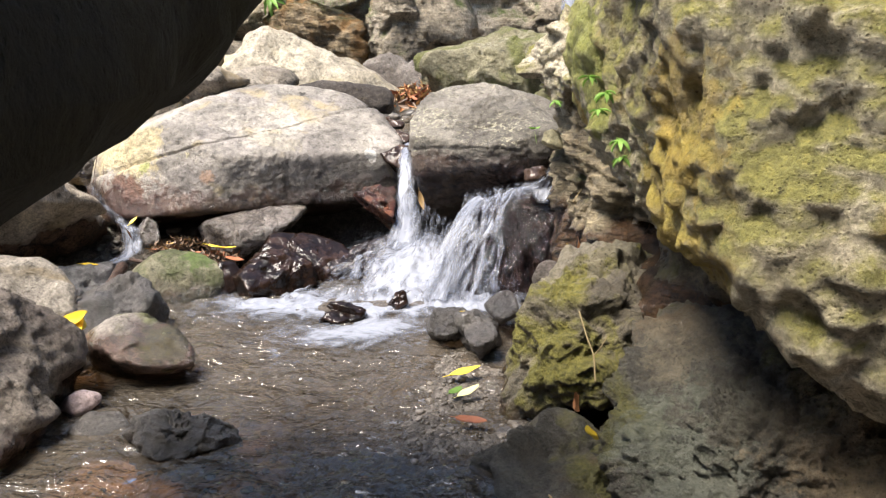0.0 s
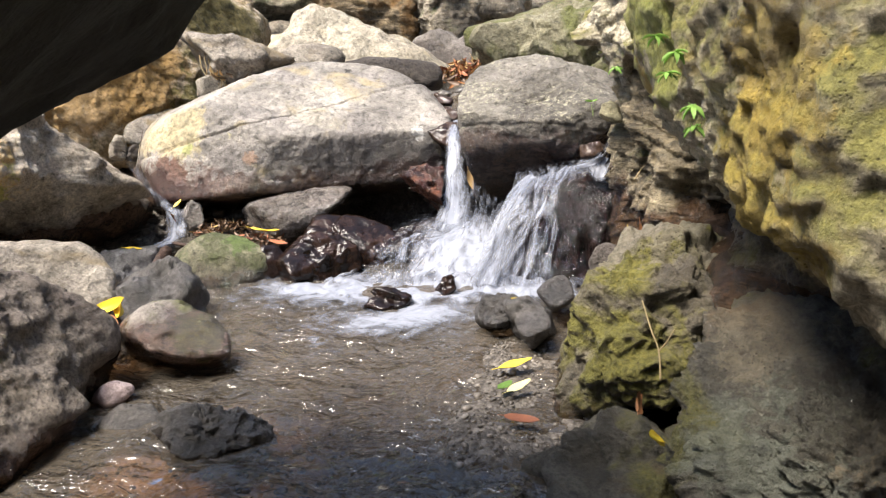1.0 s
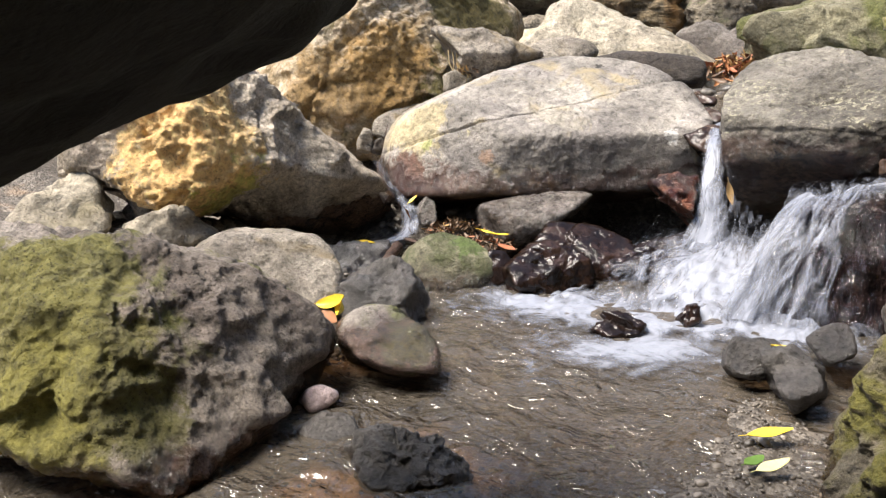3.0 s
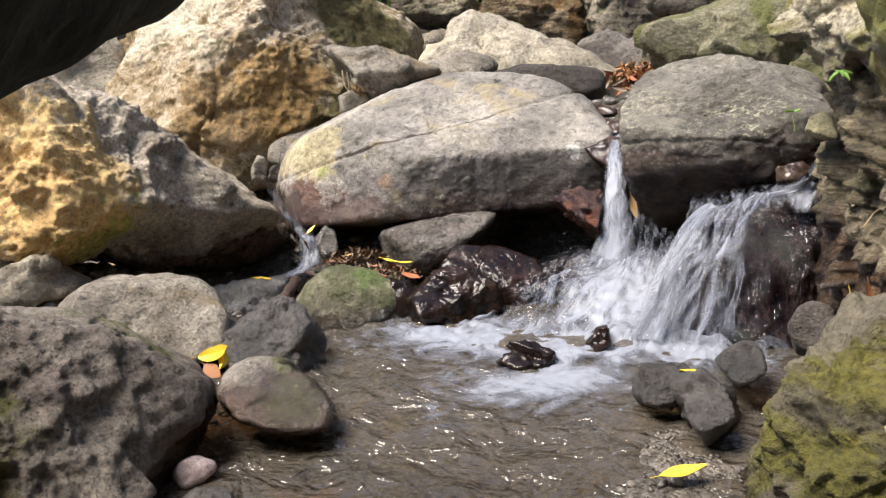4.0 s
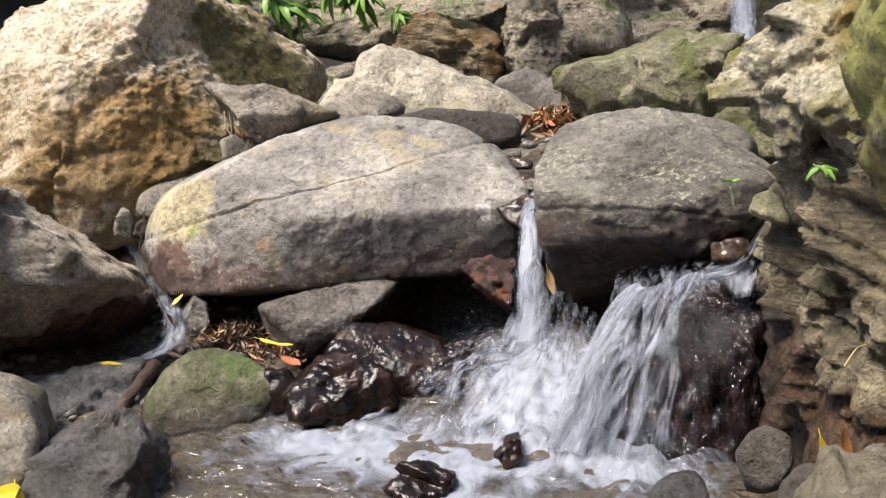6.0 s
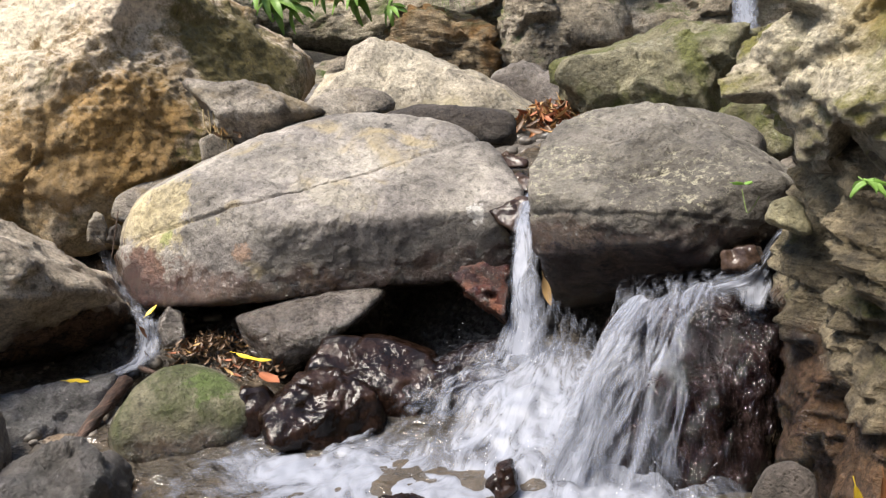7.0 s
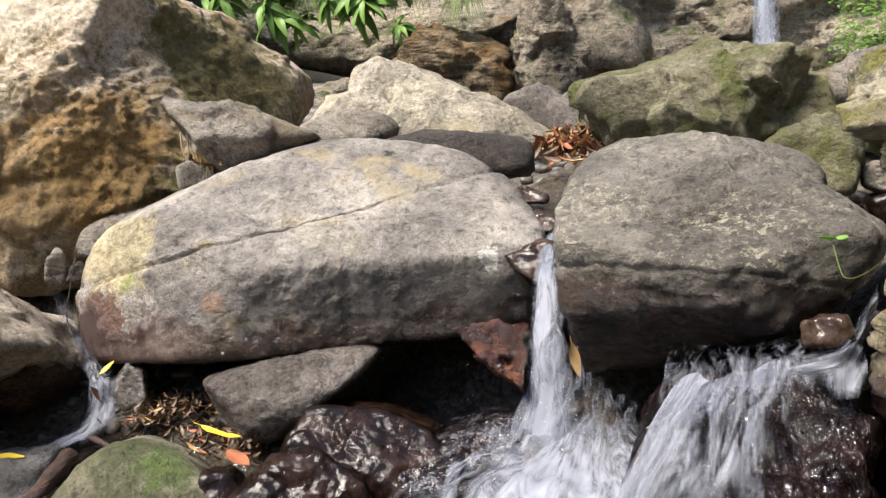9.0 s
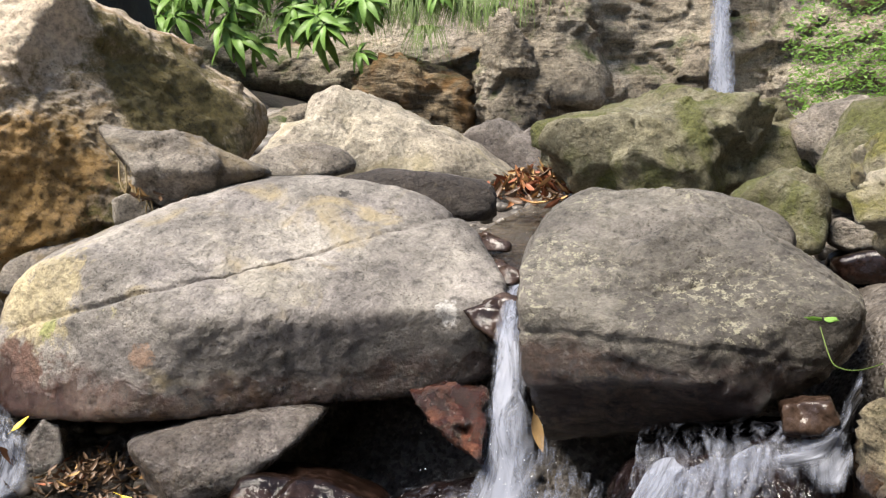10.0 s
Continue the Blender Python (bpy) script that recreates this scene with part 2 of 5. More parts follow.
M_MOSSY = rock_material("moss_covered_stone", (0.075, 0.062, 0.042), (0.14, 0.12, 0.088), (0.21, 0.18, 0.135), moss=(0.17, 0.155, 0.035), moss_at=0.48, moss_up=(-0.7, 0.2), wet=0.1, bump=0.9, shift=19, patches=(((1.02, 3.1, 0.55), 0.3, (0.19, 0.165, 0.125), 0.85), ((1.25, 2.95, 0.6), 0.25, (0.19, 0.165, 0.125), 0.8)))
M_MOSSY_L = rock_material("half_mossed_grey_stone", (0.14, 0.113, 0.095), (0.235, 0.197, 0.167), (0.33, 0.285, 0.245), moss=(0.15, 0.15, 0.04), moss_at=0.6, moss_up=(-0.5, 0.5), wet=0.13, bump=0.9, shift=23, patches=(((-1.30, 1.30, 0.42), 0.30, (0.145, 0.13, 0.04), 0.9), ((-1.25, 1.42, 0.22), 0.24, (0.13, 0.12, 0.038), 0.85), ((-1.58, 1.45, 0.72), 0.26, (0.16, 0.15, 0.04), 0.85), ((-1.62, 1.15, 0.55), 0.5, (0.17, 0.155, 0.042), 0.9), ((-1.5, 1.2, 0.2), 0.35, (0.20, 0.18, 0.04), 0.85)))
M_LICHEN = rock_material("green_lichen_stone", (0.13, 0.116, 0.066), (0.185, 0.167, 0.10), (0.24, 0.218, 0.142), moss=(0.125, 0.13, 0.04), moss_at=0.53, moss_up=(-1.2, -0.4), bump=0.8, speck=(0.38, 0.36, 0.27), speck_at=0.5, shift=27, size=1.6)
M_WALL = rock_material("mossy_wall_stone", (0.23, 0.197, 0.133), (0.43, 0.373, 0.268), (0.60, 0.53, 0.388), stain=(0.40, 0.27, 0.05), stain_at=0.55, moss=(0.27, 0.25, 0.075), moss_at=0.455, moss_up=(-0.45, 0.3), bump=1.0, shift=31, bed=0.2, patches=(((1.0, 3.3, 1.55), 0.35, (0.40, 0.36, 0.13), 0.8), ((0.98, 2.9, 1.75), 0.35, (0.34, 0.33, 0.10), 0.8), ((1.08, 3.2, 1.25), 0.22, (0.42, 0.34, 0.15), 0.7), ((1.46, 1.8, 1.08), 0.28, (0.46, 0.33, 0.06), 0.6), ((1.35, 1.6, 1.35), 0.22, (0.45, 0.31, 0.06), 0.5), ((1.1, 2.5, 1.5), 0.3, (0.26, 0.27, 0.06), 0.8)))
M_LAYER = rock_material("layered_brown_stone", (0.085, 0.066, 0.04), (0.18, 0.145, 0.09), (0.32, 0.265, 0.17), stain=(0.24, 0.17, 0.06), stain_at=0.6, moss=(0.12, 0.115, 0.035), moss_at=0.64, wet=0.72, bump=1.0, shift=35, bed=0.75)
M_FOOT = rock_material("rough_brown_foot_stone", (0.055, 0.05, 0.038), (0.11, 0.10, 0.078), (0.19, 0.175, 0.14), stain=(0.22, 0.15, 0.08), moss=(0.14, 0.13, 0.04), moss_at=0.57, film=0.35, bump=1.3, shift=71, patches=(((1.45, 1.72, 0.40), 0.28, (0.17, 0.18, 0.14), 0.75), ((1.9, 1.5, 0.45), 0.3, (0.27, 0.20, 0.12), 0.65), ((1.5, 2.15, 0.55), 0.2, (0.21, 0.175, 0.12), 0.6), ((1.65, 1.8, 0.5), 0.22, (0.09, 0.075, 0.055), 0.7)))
M_WET = wet_material("wet_black_stone", (0.005, 0.003, 0.002), (0.011, 0.006, 0.0045), (0.030, 0.017, 0.013))
M_DAMP = wet_material("drenched_red_brown_stone", (0.016, 0.009, 0.006), (0.036, 0.022, 0.016), (0.07, 0.046, 0.034))
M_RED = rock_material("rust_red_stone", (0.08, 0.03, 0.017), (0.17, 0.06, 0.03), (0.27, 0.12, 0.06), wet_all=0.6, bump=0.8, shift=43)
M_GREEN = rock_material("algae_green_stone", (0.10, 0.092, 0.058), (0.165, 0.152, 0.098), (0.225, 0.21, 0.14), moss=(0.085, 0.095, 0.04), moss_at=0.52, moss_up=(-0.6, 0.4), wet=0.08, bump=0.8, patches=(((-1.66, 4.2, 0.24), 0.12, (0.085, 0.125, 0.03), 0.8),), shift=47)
M_CLIFF = rock_material("cliff_stone", (0.20, 0.168, 0.122), (0.35, 0.297, 0.222), (0.48, 0.415, 0.32), stain=(0.42, 0.25, 0.09), stain_at=0.64, moss=(0.10, 0.14, 0.03), moss_at=0.62, moss_up=(-0.2, 0.5), bump=1.0, shift=51, size=3.0, bed=0.3)
# Deep shade put into the base colour; the stone itself would be browner.
M_BLACK = rock_material("shade_black_stone", (0.005, 0.005, 0.003), (0.009, 0.009, 0.006), (0.016, 0.015, 0.010), bump=0.5, shift=55)
M_KNOB = rock_material("pale_yellow_lichened_stone", (0.20, 0.175, 0.10), (0.30, 0.265, 0.15), (0.40, 0.36, 0.22), bump=0.6, shift=81)
M_LEDGE = rock_material("rust_streaked_ledge_stone", (0.10, 0.075, 0.045), (0.19, 0.14, 0.08), (0.29, 0.22, 0.13), stain=(0.34, 0.17, 0.045), stain_at=0.5, moss=(0.08, 0.08, 0.025), moss_at=0.58, bump=1.0, shift=83, size=2.0, bed=0.6)
M_MURK = rock_material("soaked_dark_grey_stone", (0.026, 0.023, 0.021), (0.055, 0.049, 0.045), (0.10, 0.09, 0.083), bump=0.8, shift=91, film=0.55, rough=0.7)
M_PINK = rock_material("pinkish_pebble_stone", (0.30, 0.23, 0.23), (0.42, 0.34, 0.34), (0.52, 0.45, 0.45), bump=0.3, rough=0.5, shift=59)


def ground_material():
    g = Graph("gravel_bed")
    p = g.pos.outputs["Position"]
    cell = g.cells(38, out="Color")
    edge = g.cells(38)
    tone = g.split(cell, 0)
    col = g.ramp(tone, (0.1, (0.055, 0.044, 0.034)), (0.5, (0.092, 0.077, 0.062)), (0.9, (0.16, 0.138, 0.115)))
    shoal = g.t.nodes.new("ShaderNodeVectorMath")
    shoal.operation = "DISTANCE"
    g.put(shoal, 0, p)
    shoal.inputs[1].default_value = (-0.78, 1.65, -0.2)
    patch = g.span(g.math("ADD", shoal.outputs["Value"], g.math("MULTIPLY", g.noise(3, 5), 0.8)), 1.0, 1.4, 1.0, 0.0)
    sand = g.math("MAXIMUM", g.math("MULTIPLY", g.span(g.noise(1.5, 5, 0.55, shift=2), 0.56, 0.7), 0.55), patch)
    col = g.mix(sand, col, g.mix(g.noise(60, 4), (0.36, 0.22, 0.12), (0.62, 0.42, 0.25)))
    col = g.mix(1.0, col, g.ramp(g.noise(9, 6), (0.3, 0.5), (0.7, 1.3)), "MULTIPLY")
    normal = g.bump(g.math("ADD", g.span(edge, 0.6, 0.0), g.noise(70, 4)), 0.7, 0.02)
    return g.done(col, 0.55, normal)


def water_material():
    """Clear, slightly brown water: it lets the bed through and mirrors the gorge at grazing angles."""
    g = Graph("stream_water")
    t = g.t
    n = g.bump(g.math("ADD", g.noise(4.2, 3, 0.55, stretch=(0.75, 1.3, 1), distort=1.2), g.math("MULTIPLY", g.noise(13, 2, 0.5, stretch=(0.7, 1.3, 1), distort=0.8), 0.17)), 1.0, 0.10)
    clear = t.nodes.new("ShaderNodeBsdfTransparent")
    clear.inputs[0].default_value = (0.56, 0.47, 0.37, 1)
    silt = t.nodes.new("ShaderNodeBsdfDiffuse")
    silt.inputs[0].default_value = (0.22, 0.19, 0.155, 1)
    g.put(silt, "Normal", n)
    body = t.nodes.new("ShaderNodeMixShader")
    body.inputs[0].default_value = 0.25
    t.links.new(clear.outputs[0], body.inputs[1]), t.links.new(silt.outputs[0], body.inputs[2])
    gloss = t.nodes.new("ShaderNodeBsdfGlossy")
    gloss.inputs["Roughness"].default_value = 0.07
    g.put(gloss, "Normal", n)
    fres = t.nodes.new("ShaderNodeFresnel")
    fres.inputs[0].default_value = 1.5
    g.put(fres, "Normal", n)
    mix = t.nodes.new("ShaderNodeMixShader")
    t.links.new(fres.outputs[0], mix.inputs[0])
    t.links.new(body.outputs[0], mix.inputs[1]), t.links.new(gloss.outputs[0], mix.inputs[2])
    t.links.new(mix.outputs[0], g.out.inputs[0])
    return g.m


def foam_material(name, along, across, cover, soft=0.18):
    """White broken water; the cover attribute says how much of it is white, streaks run along v."""
    g = Graph(name)
    t = g.t
    uv = t.nodes.new("ShaderNodeUVMap")
    at = t.nodes.new("ShaderNodeAttribute")
    at.attribute_name = "cover"
    streak = g.noise(1.0, 7, 0.66, at=uv.outputs[0], stretch=(across, along, 1), distort=1.6)
    fleck = g.noise(1.0, 5, 0.6, at=uv.outputs[0], stretch=(across * 3.3, along * 2.4, 1), shift=4)
    value = g.math("ADD", g.math("MULTIPLY", streak, 1.1), g.math("MULTIPLY", fleck, 0.4))
    value = g.math("SUBTRACT", value, 0.24)
    value = g.math("ADD", value, g.math("SUBTRACT", at.outputs["Fac"], cover))
    alpha = g.math("MULTIPLY", g.span(value, 0.5 - soft * 0.25, 0.5 + soft * 0.9), 0.8)
    g.put(g.b, "Alpha", alpha)
    g.put(g.b, "Subsurface Weight", 0.0)
    tone = g.ramp(value, (0.40, (0.10, 0.107, 0.135)), (0.56, (0.205, 0.222, 0.272)), (0.84, (0.295, 0.314, 0.372)))
    return g.done(tone, 0.35, g.bump(value, 0.6, 0.02), 0.4)


M_GROUND, M_WATER = ground_material(), water_material()
M_FALL = foam_material("falling_white_water", 4.0, 13.0, 0.0, 0.44)
M_FOAM = foam_material("foaming_white_water", 4.0, 8.0, 0.0, 0.5)


def plain_material(name, low, high, rough=0.5, scale=30.0, thin=0.0):
    g = Graph(name)
    info = g.t.nodes.new("ShaderNodeObjectInfo")
    col = g.mix(g.noise(scale, 5, 0.6), low, high)
    tone = g.math("ADD", 0.8, g.math("MULTIPLY", info.outputs["Random"], 0.4))
    comb = g.t.nodes.new("ShaderNodeCombineColor")
    for i in range(3):
        g.put(comb, i, tone)
    col = g.mix(1.0, col, comb.outputs[0], "MULTIPLY")
    m = g.done(col, rough, g.bump(g.noise(scale * 4, 4), 0.3, 0.004), 0.4)
    if thin:
        shine = g.t.nodes.new("ShaderNodeBsdfTranslucent")
        g.put(shine, 0, col)
        both = g.t.nodes.new("ShaderNodeMixShader")
        both.inputs[0].default_value = thin
        g.t.links.new(g.b.outputs[0], both.inputs[1]), g.t.links.new(shine.outputs[0], both.inputs[2])
        g.t.links.new(both.outputs[0], g.out.inputs[0])
    return m


M_YELLOW = plain_material("yellow_leaf", (0.55, 0.36, 0.02), (0.80, 0.62, 0.06), 0.45)
M_PALELEAF = plain_material("pale_yellow_leaf", (0.58, 0.52, 0.20), (0.75, 0.70, 0.36), 0.5)
M_ORANGE = plain_material("orange_brown_leaf", (0.20, 0.075, 0.028), (0.36, 0.16, 0.065), 0.55)
M_REDLEAF = plain_material("red_brown_leaf", (0.17, 0.055, 0.03), (0.34, 0.125, 0.055), 0.6)
M_DRY = plain_material("dry_tan_leaf", (0.34, 0.20, 0.08), (0.52, 0.34, 0.15), 0.6)
M_LITTER = plain_material("rotting_leaf", (0.05, 0.032, 0.02), (0.20, 0.12, 0.07), 0.45)
M_GREENLEAF = plain_material("fresh_green_leaf", (0.14, 0.28, 0.045), (0.31, 0.50, 0.13), 0.45, thin=0.4)
M_GRASS = plain_material("grass_blade", (0.085, 0.15, 0.028), (0.21, 0.29, 0.07), 0.5, thin=0.25)


def wood_material():
    """Wet split wood: fibres along the stick, dark bark and paler torn wood."""
    g = Graph("wet_red_wood")
    grain = g.noise(9, 7, 0.7, stretch=(9, 1.2, 6), distort=0.3)
    col = g.ramp(grain, (0.38, (0.022, 0.014, 0.010)), (0.52, (0.07, 0.04, 0.03)), (0.64, (0.17, 0.105, 0.08)))
    return g.done(col, 0.5, g.bump(grain, 0.8, 0.02), 0.4)


M_STICK = wood_material()
M_TWIG = plain_material("dry_twig", (0.24, 0.17, 0.08), (0.42, 0.33, 0.18), 0.7)

# ---------------------------------------------------------------- builders


def part(name, verts, faces, material, parent=None, label="", smooth=True):
    me = bpy.data.meshes.new(name)
    me.from_pydata(verts, [], faces)
    me.materials.append(material)
    if smooth:
        me.polygons.foreach_set("use_smooth", [True] * len(me.polygons))
    ob = new(name, me)
    if parent:
        ob.parent = parent
    return tagged(ob, label)


def step(a, b, x):
    k = min(1.0, max(0.0, (x - a) / (b - a)))
    return k * k * (3 - 2 * k)


SPHERES = {}


def sphere(sub):
    """Unit directions and faces of an icosphere."""
    if sub not in SPHERES:
        bm = bmesh.new()
        bmesh.ops.create_icosphere(bm, subdivisions=sub, radius=1.0)
        bm.verts.ensure_lookup_table()
        SPHERES[sub] = (np.array([v.co[:] for v in bm.verts]), [[v.index for v in f.verts] for f in bm.faces])
        bm.free()
    return SPHERES[sub]


def facing(az, el):
    az, el = radians(az), radians(el)
    return (math.cos(az) * math.cos(el), math.sin(az) * math.cos(el), math.sin(el))


def rock(name, centre, facets, material, label, category="boulder", group="", sub=5, sharp=14.0, amp=0.03, freq=2.0, crag=0.0, layers=0.0, pits=0.0, grit=0.006, chip=0.0, crack=None, dents=()):
    """A stone bounded by worn facets, each (azimuth, elevation, distance from the centre); sharp: how crisp the edges are,
    amp and freq: lumps, crag: broken ridges, layers: bedding ledges, pits: hollows, chip: flat broken faces, crack: (normal, offset, depth), dents: (place, radius, depth)."""
    dirs, faces = sphere(sub)
    n = np.array([facing(a, e) for a, e, h in facets])
    h = np.array([h for a, e, h in facets])
    reach = np.maximum(dirs @ n.T, 0) / h
    r = (reach ** sharp).sum(1) ** (-1 / sharp)
    size = float(np.median(r))
    pos = dirs * r[:, None] + np.array(centre)
    out = []
    for d, q in zip(dirs, pos):
        v = Vector(q)
        push = amp * noise.fractal(v * freq, 1.0, 2.0, 4)
        if crag:
            push += crag * (noise.ridged_multi_fractal(v * freq * 2.0, 0.75, 2.2, 6, 1.0, 2.0) - 1.1) * 0.7
        if chip:
            for k, f in ((1.0, freq * 1.3), (0.55, freq * 3.1)):
                gaps, cells = noise.voronoi(v * f)
                share = 0.5 + 0.5 * step(0.0, 0.12, gaps[1] - gaps[0])
                for near, weight in ((cells[0], share), (cells[1], 1.0 - share)):
                    push += chip * k * weight * (v * f - near).dot(noise.cell_vector(near * 7.3) - Vector((0.5, 0.5, 0.5))) / f
        if layers:
            s = v.z * 1.0 + 0.25 * v.x + 0.06 * noise.noise(v * 2.2)
            k = s / 0.062
            saw = k - math.floor(k)
            push += layers * ((0.5 - saw) + 0.9 * noise.cell(Vector((math.floor(k) * 3.7, v.x * 1.3, v.y * 1.3))))
        if pits:
            w = noise.noise(v * 6.5) + 0.5 * noise.noise(v * 14)
            push -= pits * max(0.0, w - 0.12)
        push += 0.30 * amp * noise.fractal(v * freq * 3.1, 0.9, 2.0, 3) + grit * noise.fractal(v * 13, 0.8, 2.0, 3)
        if crack:
            (cn, off, depth) = crack
            s = v.dot(Vector(cn)) - off + 0.02 * noise.noise(v * 5) + 0.008 * noise.noise(v * 20)
            push -= depth * math.exp(-(s / 0.010) ** 2) - depth * 0.8 / (1 + math.exp(-max(-20, min(20, s / 0.012))))
        for place, wide, deep in dents:
            k = (v - Vector(place)).length_squared / wide ** 2
            if k < 6:
                push -= deep * math.exp(-k)
        out.append((d * push + q - np.array(centre)).tolist())
    ob = part(name, out, faces, material)
    ob.location = centre
    ob.shadow_terminator_geometry_offset, ob.shadow_terminator_shading_offset = 0.3, 0.05
    return tagged(ob, label, category, group)


def sheet(name, xs, ys, height, material, label="", uv=True, cover=None):
    """A height field over a grid."""
    X, Y = np.meshgrid(xs, ys)
    verts = [(x, y, height(x, y)) for x, y in zip(X.ravel().tolist(), Y.ravel().tolist())]
    w = len(xs)
    faces = [(j * w + i, j * w + i + 1, (j + 1) * w + i + 1, (j + 1) * w + i) for j in range(len(ys) - 1) for i in range(w - 1)]
    return part(name, verts, faces, material, label=label)


def surface(name, point, nu, nv, material, cover=None, parent=None, scale=(1.0, 1.0), spread=None):
    """A sheet from a function of u, v in 0..1, with uv in metres and a cover attribute; spread: where the flow fans out from."""
    us, vs = np.linspace(0, 1, nu), np.linspace(0, 1, nv)
    verts = [tuple(point(u, v)) for v in vs for u in us]
    faces = [(j * nu + i, j * nu + i + 1, (j + 1) * nu + i + 1, (j + 1) * nu + i) for j in range(nv - 1) for i in range(nu - 1)]
    ob = part(name, verts, faces, material, parent)
    me = ob.data
    layer = me.uv_layers.new(name="uv")
    loop = np.array([l.vertex_index for l in me.loops])
    uv = np.stack([us[loop % nu] * scale[0], vs[loop // nu] * scale[1]], -1)
    if spread:
        away = np.array(verts)[loop, :2] - np.array(spread)
        uv = np.stack([np.arctan2(away[:, 0], -away[:, 1]) * 0.9, np.hypot(away[:, 0], away[:, 1])], -1)
    layer.data.foreach_set("uv", uv.ravel())
    if cover:
        at = me.attributes.new("cover", "FLOAT", "POINT")
        at.data.foreach_set("value", [cover(u, v) for v in vs for u in us])
    return ob


def spline(points, v):
    """A smooth curve through a few places."""
    k = v * (len(points) - 1)
    i = min(int(k), len(points) - 2)
    f = k - i
    p = [Vector(points[max(0, min(len(points) - 1, j))]) for j in (i - 1, i, i + 1, i + 2)]
    return 0.5 * (2 * p[1] + (p[2] - p[0]) * f + (2 * p[0] - 5 * p[1] + 4 * p[2] - p[3]) * f ** 2 + (3 * p[1] - p[0] - 3 * p[2] + p[3]) * f ** 3)


def tube(name, points, radii, material, parent=None, label="", sides=8, steps=24, rough=0.0):
    verts, faces = [], []
    for j in range(steps + 1):
        v = j / steps
        c = spline(points, v)
        d = (spline(points, min(1, v + 0.02)) - spline(points, max(0, v - 0.02))).normalized()
        side = d.orthogonal().normalized() if j == 0 else (side - d * side.dot(d)).normalized()
        other = d.cross(side)
        r = radii[0] + (radii[1] - radii[0]) * v
        for i in range(sides):
            a = 2 * math.pi * i / sides
            k = r * (1 + rough * noise.noise(Vector((i * 1.7, v * 9, 3))))
            verts.append(tuple(c + (side * math.cos(a) + other * math.sin(a)) * k))
    for j in range(steps):
        for i in range(sides):
            faces.append((j * sides + i, j * sides + (i + 1) % sides, (j + 1) * sides + (i + 1) % sides, (j + 1) * sides + i))
    faces += [tuple(range(sides - 1, -1, -1)), tuple(range(steps * sides, (steps + 1) * sides))]
    return part(name, verts, faces, material, parent, label)


def leaf_mesh(length, width, curl=0.15, cup=0.2, seed=0, stem=0.2):
    """A leaf along +x from its stalk: pointed blade with a raised midrib, thin but solid."""
    rnd = random.Random(seed)
    verts, faces = [], []
    n, m = 12, 7
    thick = 0.0012
    for side in (1, -1):
        for i in range(n):
            u = i / (n - 1)
            half = width / 2 * (math.sin(math.pi * min(1, u * 0.96 + 0.02)) ** 0.75) * (1 - 0.25 * u)
            for j in range(m):
                w = j / (m - 1) * 2 - 1
                z = cup * abs(w) * half + curl * length * (u - 0.4) ** 2 + 0.012 * length * math.sin(9 * u + seed) * w
                verts.append((length * (u - 0.5), half * w, z + side * thick * (1 + 2 * (abs(w) < 0.1))))
    for k in (0, n * m):
        for i in range(n - 1):
            for j in range(m - 1):
                q = (k + i * m + j, k + (i + 1) * m + j, k + (i + 1) * m + j + 1, k + i * m + j + 1)
                faces.append(q if k == 0 else q[::-1])
    b = len(verts)
    for i, x in enumerate((-0.5, -0.5 - stem)):
        for a in range(4):
            ang = a * math.pi / 2
            verts.append((length * x, 0.0016 * math.cos(ang), curl * length * 0.2 + 0.0016 * math.sin(ang)))
    for a in range(4):
        faces.append((b + a, b + (a + 1) % 4, b + 4 + (a + 1) % 4, b + 4 + a))
    return verts, faces


def leaf(name, where, turn, length, width, material, label, curl=0.15, cup=0.2, seed=0, group=""):
    verts, faces = leaf_mesh(length, width, curl, cup, seed)
    ob = part(name, verts, faces, material)
    ob.matrix_basis = pose(*where, *turn)
    return tagged(ob, label, "leaf", group)


# ---------------------------------------------------------------- ground, cliffs and water

def ground_height(x, y):
    v = Vector((x, y, 0))
    z = -0.16 + 0.05 * noise.fractal(v * 1.6, 1, 2, 4)
    hollow = 0.98 * step(-1.9, -1.5, x) * (1 - step(0.7, 1.1, x))
    z += 0.34 * step(4.5 + hollow, 5.2 + hollow, y) + 0.45 * step(5.2 + hollow * 0.7, 6.2 + hollow * 0.3, y) + 0.13 * max(0.0, y - 6.2) * (1 - step(12, 30, y))
    left = step(-1.5, -3.4, x) * (0.5 - 0.22 * step(3.4, 4.2, y) + 0.15 * noise.noise(v * 0.9)) * (1 - 0.55 * step(4.0, 5.5, y) * step(-4.5, -2.5, x))
    right = step(0.78, 1.3, x) * (0.12 + 0.3 * step(2.7, 3.4, y) + 0.3 * step(0.6, -0.4, y))
    bar = 0.16 * step(0.0, 0.5, x) * step(1.4, 2.2, y) * (1 - step(3.2, 3.9, y)) * (1 - step(0.9, 1.2, x))
    z += left + right * (1 - step(5.5, 7, y) * 0.4) + bar
    z += 1.2 * step(-4.5, -10, x) + 1.5 * step(3.0, 6, x) + 0.3 * step(-1.5, -5, y)
    return z + 0.012 * noise.fractal(v * 9, 1, 2, 3)


def grading(lo, a, b, hi, fine, coarse):
    return np.concatenate([np.linspace(lo, a, coarse)[:-1], np.arange(a, b, fine), np.linspace(b, hi, coarse)])


